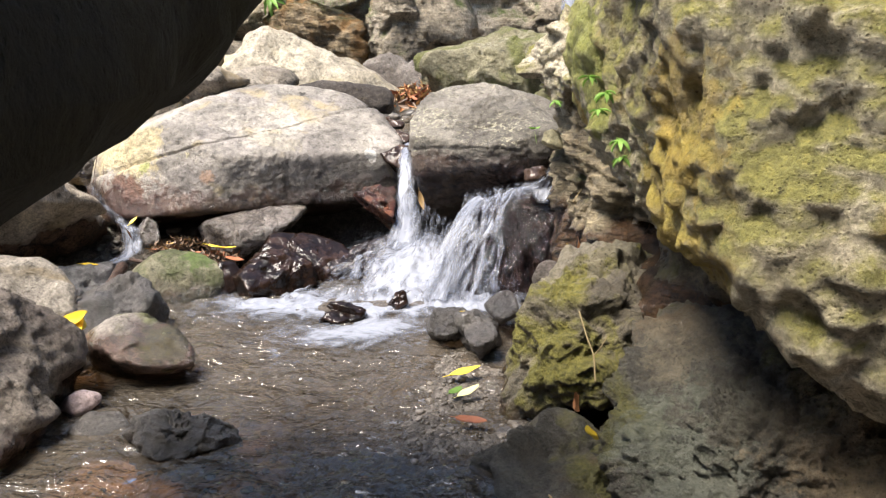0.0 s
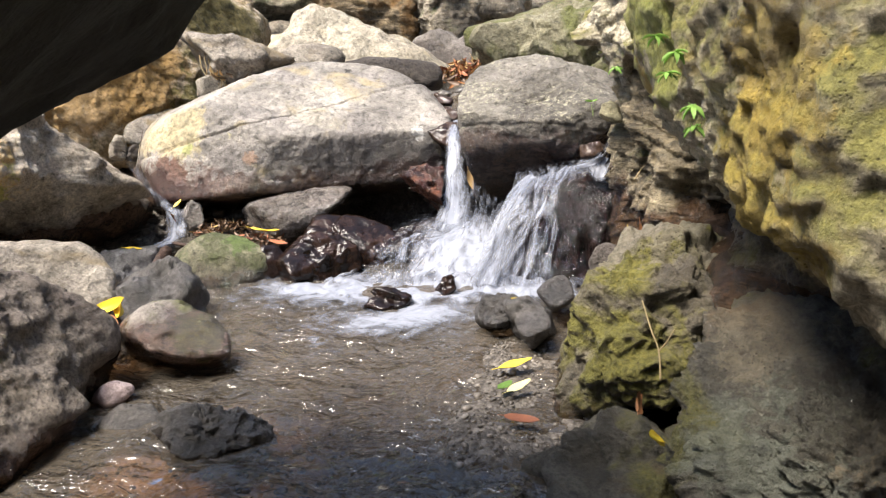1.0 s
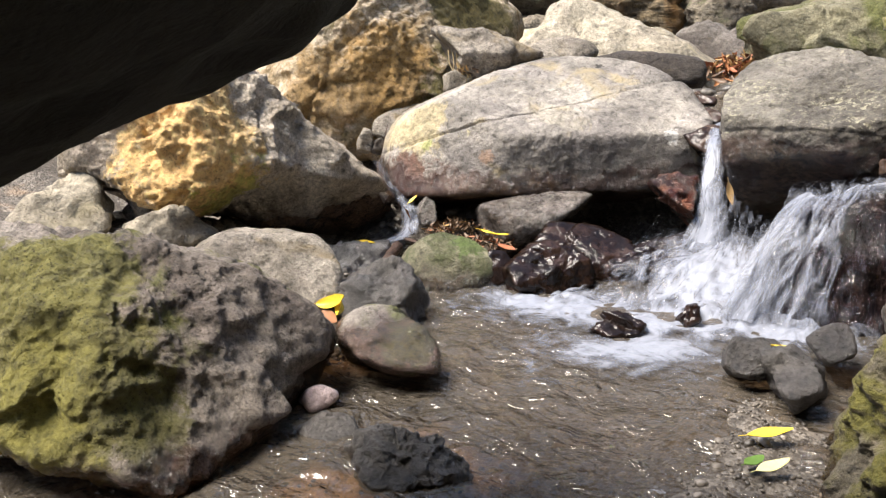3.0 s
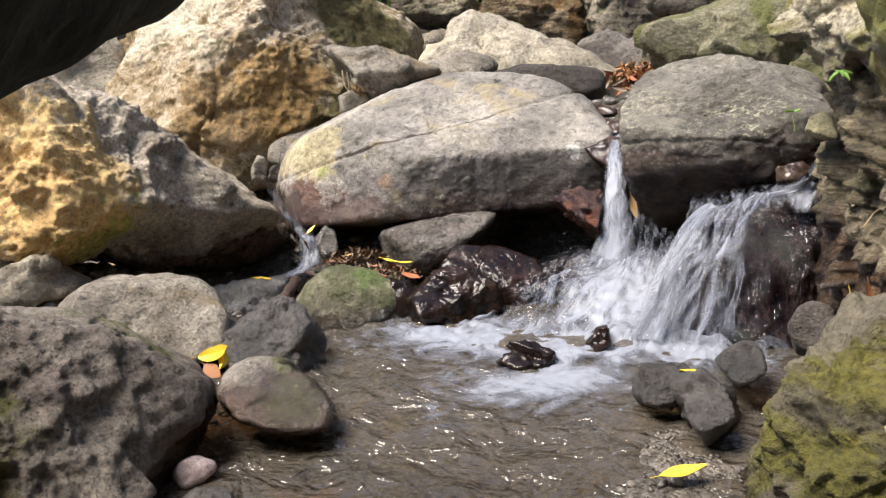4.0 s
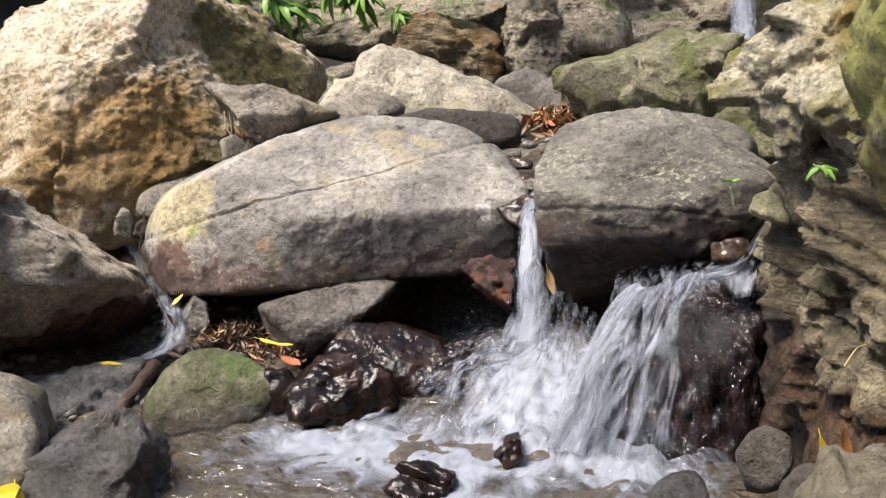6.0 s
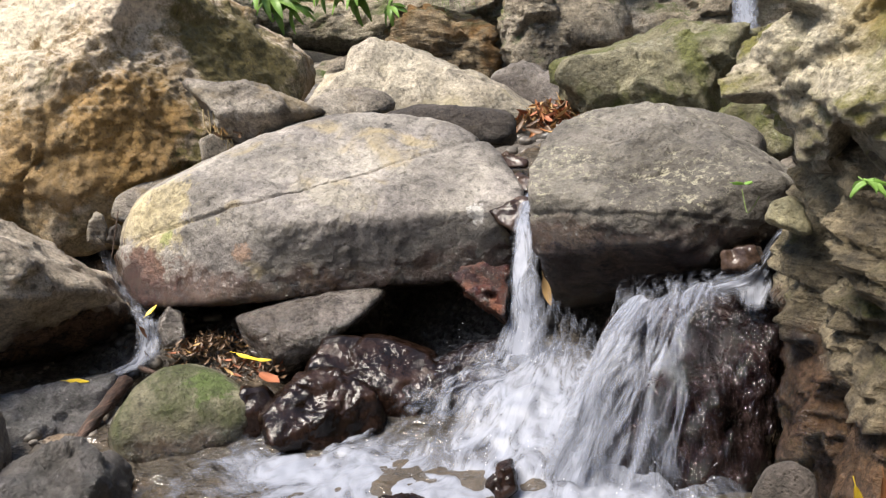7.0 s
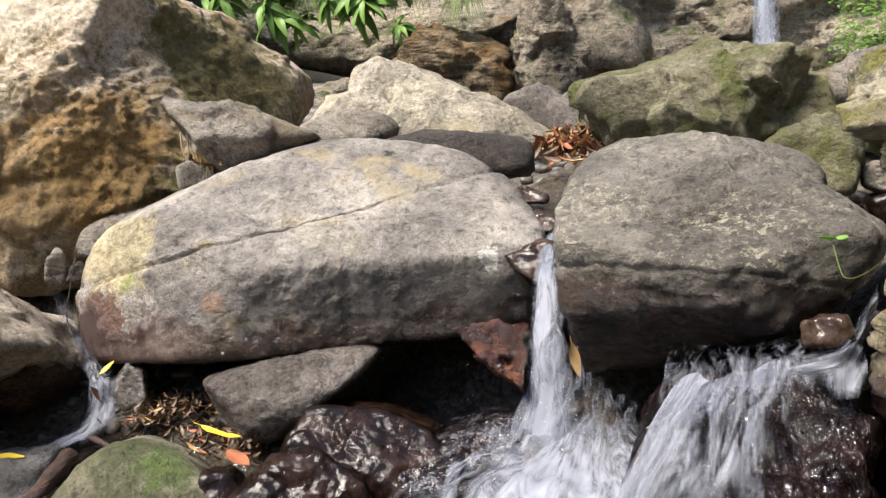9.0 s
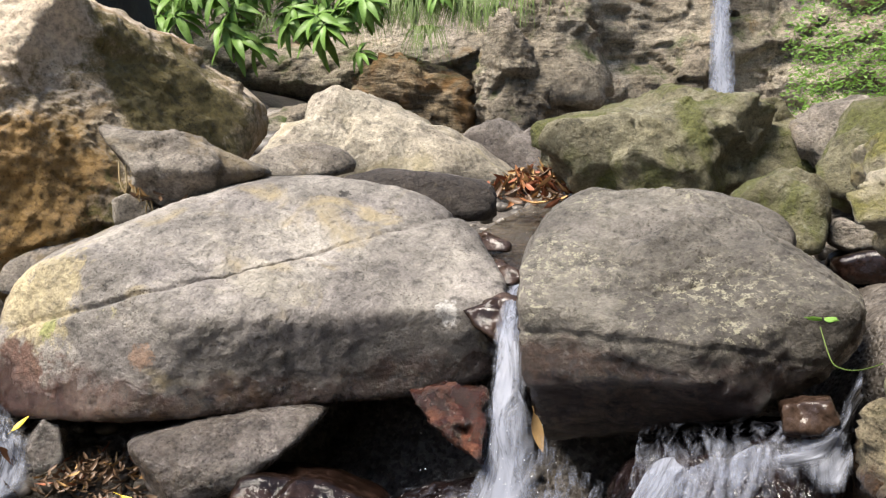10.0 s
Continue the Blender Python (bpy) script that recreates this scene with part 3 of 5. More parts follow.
ground = sheet("ground", grading(-60, -5, 2.2, 60, 0.04, 40), grading(-60, -0.5, 7.5, 90, 0.04, 50), ground_height, M_GROUND)
tagged(ground, "brown gravel and sand of the stream bed and banks", "ground", kind="structure")

# The stretch behind the camera is unseen, added to cut skylight.
CLIFF_LINE = [(0.5, -9, 0), (-5, -8.5, 0), (-8.5, -6, 0), (-9, 0, 0), (-9.5, 6, 0), (-10.5, 11, 0), (-8.5, 14.6, 0), (-5, 15.2, 0), (-3.2, 16.4, 0), (-1.6, 20, 0), (1.2, 20.6, 0), (3.6, 19.5, 0), (5.2, 15, 0), (4.4, 10, 0), (3.6, 6, 0), (3.4, 1, 0), (3.6, -5, 0), (2.5, -8.5, 0), (-1.5, -9.2, 0)]


def cliff_point(u, v):
    c = spline(CLIFF_LINE, u)
    d = spline(CLIFF_LINE, min(1, u + 0.004)) - spline(CLIFF_LINE, max(0, u - 0.004))
    out = Vector((-d.y, d.x, 0)).normalized()
    # Out-of-view left and rear walls stay lower, letting more sky light in.
    z = (9.0 - 4.5 * step(-6, -8, c.x) * (1 - step(9, 12, c.y)) - 3.5 * step(-3, -7, c.y) * step(-6, -4, c.x)) * (min(v, 0.8) / 0.8) ** 1.25
    q = Vector((c.x, c.y, z))
    bank = step(-13, -9.5, c.x) * (1 - step(-4.2, -3.0, c.x)) * step(12, 14, c.y)
    back = (0.04 + 0.18 * step(9, 12, c.y)) * z + (0.9 - 0.6 * bank) * noise.fractal(q * 0.35, 1, 2, 4) + 0.06 * noise.ridged_multi_fractal(q * 0.9, 0.9, 2.1, 4, 1, 2) - 0.1
    ledge = 0.42 + 0.18 * noise.noise(q * 0.5)
    k = z / ledge + 0.6 * noise.noise(q * 0.4)
    back += 0.16 * (noise.cell(Vector((math.floor(k) * 2.3, c.x * 0.8, c.y * 0.8))) - 0.5)
    back += 0.05 * noise.fractal(q * 3.1, 0.9, 2, 4)
    if c.y > 9 and z < 7:
        for s, f in ((0.55, 0.9), (0.4, 2.2)):
            w = Vector((q.x, q.y, q.z * 1.5)) * f
            near = noise.voronoi(w)[1][0]
            back += s * (w - near).dot(noise.cell_vector(near * 7.3) - Vector((0.5, 0.5, 0.5))) / f
    back += bank * (1.3 * (1 - step(2.6, 3.3, z)) + 0.9 * step(3.6, 4.6, z) - 0.4)
    if v > 0.8:
        back += (v - 0.8) / 0.2 * 14
        z += (v - 0.8) / 0.2 * 3
    return (c.x + out.x * back, c.y + out.y * back, z - 0.3)


cliff = surface("cliff", cliff_point, 760, 220, M_CLIFF)
tagged(cliff, "brown layered rock cliff, its unseen rear added to close the gorge to skylight", "cliff", kind="structure")


def pool_height(x, y):
    v = Vector((x, y, 0))
    near = 1.0 + 0.3 * step(2.6, 1.2, y)
    w = 0.022 * noise.noise(Vector((x * 7, y * 5, 0.3))) + 0.014 * noise.noise(Vector((x * 16, y * 12, 1.7)))
    return near * w + 0.05 * step(4.2, 4.8, y)


pool = sheet("pool_water", np.arange(-2.6, 1.5, 0.03), np.arange(-6.0, 4.75, 0.03), pool_height, M_WATER)
tagged(pool, "shallow clear brownish stream water with ripples", "water", kind="structure")


def upper_height(x, y):
    return 0.86 + 0.07 * max(0, y - 5.5) + 0.015 * noise.noise(Vector((x * 6, y * 5, 2)))


upper = sheet("upper_stream_water", np.arange(-1.3, 0.4, 0.04), np.arange(5.7, 9.5, 0.05), upper_height, M_WATER)
tagged(upper, "shallow stream water between the boulders above the fall", "water", kind="structure")

# ---------------------------------------------------------------- boulders

rock("boulder", (-1.77, 5.45, 0.86), [(-132, 14, 1.11), (-134, 25, 1.05), (-140, 56, 0.77), (-145, 69, 0.63), (-146, 70, 0.62), (-146, 72, 0.62), (-149, 83, 0.64), (32, 85, 0.7), (30, 78, 0.75), (26, 62, 0.92), (23, 38, 1.12), (21, 22, 1.22), (17, -2, 1.29), (15, -11, 1.27), (-56, -74, 0.48), (-59, -75, 0.47), (-24, -71, 0.60), (-96, -64, 0.84), (-108, -56, 0.94), (-127, -13, 1.15), (-55, -2, 0.5), (-55, 60, 0.31), (-92, 18, 0.57), (125, -10, 0.72)], M_BIG, "big smooth grey river boulder with a long crack, above the pool", sub=7, sharp=30, amp=0.032, freq=1.3, crag=0.005, grit=0.009, crack=((0.261, -0.002, -0.965), -1.503, 0.045), chip=0.09, dents=(((-1.54, 6.05, 1.44), 0.045, 0.05), ((-0.83, 5.70, 1.06), 0.035, 0.03), ((-0.80, 5.63, 1.0), 0.035, 0.035), ((-0.77, 5.58, 0.93), 0.035, 0.035), ((-0.75, 5.55, 0.87), 0.035, 0.03)))
rock("boulder", (-1.62, 4.95, 0.36), [(174, 70, 0.22), (113, 74, 0.17), (152, 73, 0.11), (49, 51, 0.44), (16, -39, 0.32), (10, -49, 0.25), (-2, -58, 0.24), (-73, -67, 0.3), (-122, -37, 0.33), (-130, -21, 0.34), (-137, 1, 0.38), (-53, 60, 0.18), (-60, -5, 0.3), (127, -19, 0.36)], M_FILM, "long low wet grey stone wedged under the big boulder", sub=6, sharp=9, amp=0.03, freq=2.5, crag=0.01, chip=0.12)
rock("boulder", (0.28, 5.45, 0.99), [(-168, 17, 0.62), (-171, 46, 0.63), (-180, 76, 0.55), (134, 87, 0.5), (10, 71, 0.47), (5, 58, 0.49), (5, 56, 0.49), (2, 47, 0.55), (-9, -7, 0.67), (-14, -28, 0.58), (-23, -50, 0.46), (-30, -58, 0.43), (-39, -64, 0.43), (-59, -69, 0.46), (-159, -21, 0.65), (-165, -3, 0.6), (-88, 61, 0.325), (-100, -3, 0.56), (-62, -2, 0.585), (-58, 30, 0.6), (93, -12, 0.62), (-90, -42, 0.49)], M_GREY_R, "flat-topped grey boulder with pale lichen specks beside the fall", sub=7, sharp=40, amp=0.025, freq=2, crag=0.015, grit=0.01, crack=((0.02, 0.3, 0.95), 2.435, 0.009), chip=0.22)
rock("boulder", (0.52, 4.75, 0.21), [(161, 62, 0.50), (135, 73, 0.50), (6, 24, 0.52), (-1, 0, 0.41), (-3, -6, 0.41), (-26, -43, 0.45), (-64, -61, 0.48), (-139, -44, 0.58), (-172, 11, 0.44), (-176, 21, 0.43), (-85, 61, 0.29), (-107, 24, 0.36), (-57, 23, 0.36), (95, -21, 0.46)], M_RUN, "dark wet rounded rock under the spreading cascade", sub=6, sharp=10, amp=0.04, freq=3, crag=0.02, chip=0.30)
rock("stone", (0.74, 4.9, 0.82), [(160, 50, 0.07), (128, 72, 0.05), (-1, 20, 0.08), (-24, -48, 0.06), (-86, -73, 0.06), (-180, -7, 0.08), (-94, 15, 0.11), (86, -15, 0.15)], M_DAMP, "small wet brown stone at the lip of the cascade", "stone", sharp=16, amp=0.02, freq=5, crag=0.01, chip=0.4)
rock("boulder", (-3.09, 10.0, 1.51), [(-146, 45, 1.08), (-146, 50, 1.03), (-36, 86, 0.73), (3, 80, 0.70), (18, 54, 0.73), (18, 61, 0.65), (18, 60, 0.69), (3, -68, 1.06), (-94, -85, 0.54), (-121, -81, 0.56), (-144, -29, 1.42), (-65, 36, 0.65), (-65, -9, 0.79), (115, -1, 1.24)], M_PALE, "large pale cream boulder behind the others", sharp=20, amp=0.08, freq=1.1, crag=0.06, chip=0.60)
rock("boulder", (-1.32, 6.7, 1.38), [(-165, 80, 0.20), (53, 87, 0.15), (30, 79, 0.16), (19, 32, 0.41), (15, -13, 0.47), (-34, -83, 0.20), (-128, -80, 0.14), (-149, -44, 0.35), (-68, 34, 0.28), (112, -4, 0.41)], M_DARK, "low brown stone behind the big boulder", sub=4, sharp=10, amp=0.03, freq=3, chip=0.40)
rock("boulder", (0.1, 8.7, 1.7), [(-167, 20, 1.06), (-166, 42, 0.89), (-163, 65, 0.65), (-50, 85, 0.38), (-157, 79, 0.37), (-13, 68, 0.64), (-6, 39, 0.80), (-6, 22, 0.90), (-7, -33, 0.93), (-24, -82, 0.43), (-54, -86, 0.41), (-157, -78, 0.53), (-166, -50, 0.85), (-167, -28, 1.06), (-87, 40, 0.48), (-99, -10, 0.57), (-57, 0, 0.60), (93, 0, 0.82)], M_LICHEN, "long greenish lichen-covered boulder upstream", sub=6, sharp=26, amp=0.05, freq=1.4, crag=0.045, chip=0.8)
rock("boulder", (1.35, 8.9, 1.77), [(180, 62, 0.32), (-164, 82, 0.28), (-16, 65, 0.29), (-11, 9, 0.33), (-69, -89, 0.27), (175, -31, 0.33), (-98, 29, 0.37), (82, 1, 0.52)], M_GREY, "grey boulder beside the upper stream", sub=4, sharp=14, amp=0.04, freq=2, chip=0.50)
rock("boulder", (1.54, 7.8, 1.63), [(173, 23, 0.45), (174, 45, 0.40), (-173, 79, 0.37), (-17, 51, 0.38), (-16, -4, 0.44), (-32, -80, 0.33), (-168, -80, 0.36), (175, -31, 0.54), (-101, 25, 0.37), (79, 0, 0.72)], M_LICHEN, "tan mossy boulder beside the upper stream", sharp=12, amp=0.06, freq=2, crag=0.03, chip=0.50)
rock("boulder", (0.81, 7.1, 1.3), [(175, 52, 0.25), (172, 69, 0.24), (-1, 62, 0.20), (-5, 20, 0.19), (-7, -3, 0.21), (-23, -67, 0.26), (-171, -62, 0.19), (-179, -36, 0.19), (-94, 29, 0.24), (-114, 4, 0.26), (86, -4, 0.36)], M_LICHEN, "upright angular mossy stone", sub=4, sharp=20, amp=0.03, freq=3, chip=0.60)
rock("boulder", (0.47, 6.7, 1.24), [(178, 61, 0.31), (13, 77, 0.19), (18, 81, 0.20), (5, 63, 0.20), (0, 39, 0.27), (-6, -8, 0.36), (-114, -81, 0.19), (-173, -30, 0.29), (-90, 46, 0.25), (90, -6, 0.36)], M_GREY_R, "smooth grey stone behind the flat-topped boulder", sub=4, sharp=12, amp=0.02, freq=3)
rock("boulder", (-0.24, 6.4, 1.3), [(-173, 45, 0.15), (-176, 63, 0.14), (38, 84, 0.16), (10, 43, 0.22), (5, -16, 0.20), (-38, -81, 0.13), (-166, -15, 0.24), (-80, 45, 0.19), (100, -5, 0.31)], M_GREY_R, "rounded grey stone behind the flat-topped boulder", sub=4, sharp=12, amp=0.02, freq=3)
rock("stone", (1.19, 7.3, 1.15), [(165, 56, 0.12), (3, 67, 0.08), (-10, 4, 0.14), (-40, -77, 0.09), (-171, -68, 0.09), (174, -12, 0.13), (-99, 6, 0.15), (81, -6, 0.21)], M_GREY, "small pale stone by the upper stream", "stone", sub=4, amp=0.02, freq=5)
rock("stone", (1.52, 7.7, 1.19), [(162, 64, 0.14), (38, 85, 0.11), (-13, 4, 0.14), (-120, -84, 0.11), (173, -32, 0.14), (-101, 5, 0.21), (79, -5, 0.21)], M_GREY, "small grey stone by the upper stream", "stone", sub=4, amp=0.02, freq=5)
rock("stone", (1.29, 6.9, 1.02), [(155, 66, 0.13), (99, 83, 0.10), (-13, 4, 0.21), (-81, -80, 0.09), (176, -25, 0.22), (-101, 8, 0.21), (79, -8, 0.31)], M_WET, "wet dark stone in the upper stream", "stone", sub=4, amp=0.02, freq=5)
rock("boulder", (-2.51, 13.0, 2.65), [(-161, 13, 0.47), (-155, 42, 0.76), (10, 30, 0.45), (12, 17, 0.42), (13, -3, 0.52), (16, -54, 0.82), (-168, -67, 0.68), (-163, -14, 0.48), (-112, 16, 0.46), (-49, 8, 0.50), (105, 5, 0.93)], M_CLIFF, "jagged upright grey slab at the foot of the cliff", sharp=30, amp=0.06, freq=1.4, crag=0.07, layers=0.04, chip=0.70)
rock("boulder", (-2.16, 14.2, 3.58), [(-87, 75, 1.18), (6, 20, 0.58), (6, 20, 0.58), (10, -25, 1.25), (162, -83, 1.18), (-169, -27, 0.67), (-166, -10, 0.69), (-102, 24, 0.56), (-52, 18, 0.62), (102, 9, 1.03)], M_CLIFF, "tall leaning grey slab against the cliff", sharp=30, amp=0.06, freq=1.4, crag=0.07, layers=0.04, chip=0.70)
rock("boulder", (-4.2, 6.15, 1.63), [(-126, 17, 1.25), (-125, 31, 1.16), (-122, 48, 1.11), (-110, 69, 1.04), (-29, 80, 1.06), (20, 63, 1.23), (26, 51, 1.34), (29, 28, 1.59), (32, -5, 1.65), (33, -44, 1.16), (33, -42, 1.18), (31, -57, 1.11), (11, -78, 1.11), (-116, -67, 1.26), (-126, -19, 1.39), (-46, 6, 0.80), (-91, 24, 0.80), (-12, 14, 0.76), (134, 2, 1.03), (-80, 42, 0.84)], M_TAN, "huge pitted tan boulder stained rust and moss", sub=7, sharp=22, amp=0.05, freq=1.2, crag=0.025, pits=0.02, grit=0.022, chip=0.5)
rock("boulder", (-2.6, 5.98, 1.59), [(-135, 21, 0.47), (-128, 76, 0.33), (38, 68, 0.15), (35, 81, 0.15), (35, 55, 0.32), (30, -68, 0.26), (27, -73, 0.24), (-126, -73, 0.28), (-136, -32, 0.29), (-136, -33, 0.29), (-50, 46, 0.19), (-50, -24, 0.28), (130, -1, 0.33)], M_GREY, "flat wedge-shaped grey stone lying on the big boulder", sharp=20, amp=0.03, freq=3, crag=0.02, chip=0.40)
rock("stone", (-2.4, 7.0, 1.57), [(-146, 65, 0.18), (-144, 83, 0.14), (28, 70, 0.19), (28, 19, 0.37), (22, -76, 0.15), (-69, -88, 0.12), (-144, -33, 0.35), (-58, 41, 0.21), (122, -1, 0.31)], M_GREY, "smooth low grey stone behind the big boulder", "stone", sub=4, sharp=10, amp=0.02, freq=3)
rock("stone", (-2.78, 5.75, 1.31), [(-143, 66, 0.10), (50, 62, 0.08), (36, -51, 0.09), (-17, -84, 0.08), (-135, -2, 0.10), (-46, 4, 0.13), (134, -4, 0.15)], M_GREY, "small grey stone in a gap between boulders", "stone", sub=4, amp=0.02, freq=5)
rock("boulder", (-3.48, 5.75, 0.94), [(-131, 19, 0.23), (-141, 59, 0.15), (-161, 78, 0.14), (50, 28, 0.29), (32, -60, 0.13), (-110, -62, 0.23), (-41, 43, 0.16), (139, -8, 0.36)], M_GREY, "grey stone tucked behind the end of the big boulder", sub=4, sharp=12, amp=0.02, freq=3)
rock("boulder", (-3.34, 3.5, 0.92), [(-116, 31, 0.96), (-113, 72, 0.81), (-104, 82, 0.76), (48, 74, 0.67), (53, 49, 0.54), (53, 67, 0.56), (51, 53, 0.62), (51, 50, 0.66), (46, 26, 1.00), (40, -8, 1.32), (31, -42, 1.31), (-23, -76, 0.80), (-67, -76, 0.66), (-97, -66, 0.56), (-103, -61, 0.54), (-93, -71, 0.47), (-115, 7, 0.94), (-8, 35, 0.48), (-5, 16, 0.53), (-70, 14, 0.57), (-21, -47, 0.45), (145, -5, 0.93)], M_SUNNY, "craggy dark brown boulder with a yellow stained side", sub=7, sharp=18, amp=0.05, freq=2.0, crag=0.045, grit=0.018, chip=0.85)
rock("boulder", (-1.62, 1.55, 0.35), [(-151, 76, 0.61), (107, 77, 0.50), (88, 69, 0.47), (90, 70, 0.47), (69, 53, 0.58), (58, 36, 0.73), (39, -13, 0.89), (24, -40, 0.73), (20, -46, 0.68), (23, -43, 0.69), (-41, -61, 0.59), (-80, -50, 0.46), (-83, -48, 0.45), (-77, -53, 0.44), (-110, 9, 0.65), (-15, 53, 0.33), (0, 32, 0.37), (-63, 31, 0.34), (151, -19, 0.62)], M_MOSSY_L, "large rough boulder half covered in moss at the water's edge", sub=7, sharp=16, amp=0.05, freq=2.6, crag=0.025, pits=0.012, grit=0.015, chip=0.3)
rock("boulder", (-2.37, 3.1, 0.24), [(-135, 44, 0.42), (-158, 69, 0.33), (99, 74, 0.26), (92, 72, 0.26), (60, 42, 0.34), (50, 12, 0.40), (44, -9, 0.43), (-55, -70, 0.29), (-96, -58, 0.24), (-114, -28, 0.35), (-38, 45, 0.28), (142, -15, 0.41)], M_GREY, "rounded pale brown boulder on the bank", sharp=10, amp=0.03, freq=2.2, chip=0.35)
rock("stone", (-3.16, 2.9, 0.43), [(-140, 63, 0.14), (-163, 75, 0.14), (73, 54, 0.16), (65, 34, 0.20), (38, -57, 0.18), (-48, -76, 0.12), (-118, 0, 0.22), (-30, 12, 0.16), (150, -12, 0.21)], M_PALE, "angular whitish stone on the bank", "stone", sub=4, sharp=20, amp=0.02, freq=5, chip=0.80)
rock("stone", (-3.5, 3.1, 0.54), [(-162, 78, 0.10), (72, 56, 0.11), (60, 12, 0.18), (-51, -79, 0.09), (-114, -22, 0.15), (-30, 10, 0.16), (150, -10, 0.21)], M_GREY, "grey stone on the bank", "stone", sub=4, amp=0.02, freq=5)
rock("boulder", (-3.81, 2.6, 0.53), [(-127, 54, 0.19), (-134, 67, 0.19), (69, 51, 0.31), (60, 6, 0.28), (53, -33, 0.28), (-50, -79, 0.19), (-107, -35, 0.33), (-28, 44, 0.19), (152, -9, 0.36)], M_PALE, "pale stone behind the mossy boulder", sub=4, sharp=16, amp=0.03, freq=4, chip=0.70)
rock("stone", (-3.69, 3.2, 0.49), [(-137, 60, 0.12), (168, 81, 0.09), (69, 59, 0.14), (54, -5, 0.22), (-12, -80, 0.08), (-114, -39, 0.18), (-34, 9, 0.12), (146, -9, 0.21)], M_GREY, "light grey stone on the bank", "stone", sub=4, amp=0.02, freq=5)
rock("stone", (-3.09, 2.95, 0.44), [(-142, 62, 0.15), (-176, 78, 0.12), (66, 50, 0.13), (53, 4, 0.22), (-42, -78, 0.11), (-109, -51, 0.13), (-35, 11, 0.12), (145, -11, 0.21)], M_PALE, "white angular stone on the bank", "stone", sub=4, sharp=20, amp=0.02, freq=5, chip=0.80)
rock("stone", (-1.66, 3.3, 0.08), [(-142, 25, 0.23), (-151, 44, 0.23), (157, 73, 0.23), (65, 53, 0.21), (50, 27, 0.22), (38, -6, 0.25), (-48, -68, 0.20), (-86, -63, 0.19), (-122, -29, 0.24), (-47, 44, 0.19), (-17, 7, 0.21), (133, -19, 0.26)], M_MURK, "dark pitted stone at the water's edge", "stone", sharp=12, amp=0.035, freq=3.5, crag=0.03, pits=0.03, chip=0.90)
rock("stone", (-1.14, 2.72, 0.12), [(-144, 29, 0.25), (-179, 63, 0.22), (90, 63, 0.16), (62, 41, 0.15), (51, 24, 0.20), (31, -17, 0.27), (-61, -64, 0.16), (-96, -54, 0.14), (-120, -26, 0.19), (-46, 58, 0.20), (134, -23, 0.27)], M_CAP, "rounded grey stone with a moss cap in the pool", "stone", sharp=12, amp=0.02, freq=4, chip=0.30)
rock("pebble", (-1.13, 2.22, 0.03), [(-145, 32, 0.07), (159, 63, 0.06), (84, 49, 0.06), (42, -15, 0.08), (-4, -57, 0.05), (-110, -31, 0.07), (-39, 27, 0.07), (141, -27, 0.08)], M_PINK, "smooth pinkish pebble at the water's edge", "pebble", sub=4, sharp=8, amp=0.006, freq=8)
rock("boulder", (-1.86, 4.2, 0.04), [(-143, 27, 0.32), (-152, 43, 0.29), (173, 68, 0.28), (76, 62, 0.28), (58, 44, 0.30), (48, 26, 0.35), (28, -22, 0.37), (-13, -62, 0.26), (-46, -66, 0.24), (-91, -58, 0.27), (-129, -9, 0.36), (-47, 60, 0.27), (-47, 15, 0.31), (133, -20, 0.34)], M_GREEN, "rounded boulder coated in green algae at the pool", sharp=9, amp=0.025, freq=2.5, pits=0.012)
rock("stone", (-1.51, 4.35, 0.05), [(149, 70, 0.13), (46, 26, 0.11), (30, -15, 0.09), (-21, -64, 0.12), (-135, -17, 0.10), (-148, 18, 0.10), (-53, 21, 0.15), (127, -21, 0.21)], M_WET, "wet black stone beside the green boulder", "stone", sub=4, amp=0.03, freq=5)
rock("boulder", (-2.63, 3.95, -0.03), [(-178, 69, 0.26), (139, 73, 0.23), (126, 73, 0.24), (46, -2, 0.40), (38, -23, 0.36), (-62, -66, 0.23), (-55, -67, 0.23), (-120, -8, 0.36), (-38, 55, 0.22), (-12, 18, 0.26), (142, -20, 0.36)], M_SLAB, "grey slab with a thin film of water running over", sharp=12, amp=0.04, freq=3, crag=0.03, chip=0.60)
rock("boulder", (-1.1, 4.8, 0.09), [(-159, 34, 0.35), (105, 73, 0.26), (64, 64, 0.26), (34, 28, 0.37), (11, -30, 0.35), (-72, -67, 0.24), (-110, -57, 0.27), (-152, 16, 0.36), (-61, 55, 0.22), (-82, 13, 0.26), (119, -20, 0.31)], M_WET, "glistening wet dark rock below the big boulder", sub=6, sharp=26, amp=0.02, freq=2.2, crag=0.005, chip=0.20)
rock("boulder", (-1.14, 4.4, 0.06), [(-167, 46, 0.23), (159, 67, 0.22), (59, 54, 0.23), (32, 10, 0.28), (-3, -50, 0.23), (-83, -63, 0.20), (-137, -16, 0.28), (-58, 57, 0.20), (-37, 15, 0.23), (122, -22, 0.26)], M_WET, "glistening wet black rock at the pool's edge", sub=6, sharp=22, amp=0.025, freq=3, crag=0.02, chip=0.40)
rock("boulder", (-0.69, 4.85, -0.0), [(-175, 45, 0.21), (168, 60, 0.20), (143, 69, 0.25), (19, 1, 0.32), (-15, -53, 0.21), (-72, -65, 0.24), (-147, -10, 0.41), (-67, 56, 0.20), (-82, 16, 0.23), (113, -21, 0.31)], M_RUN, "wet dark rock beside the foot of the fall", sub=6, sharp=22, amp=0.025, freq=3, crag=0.02, chip=0.40)
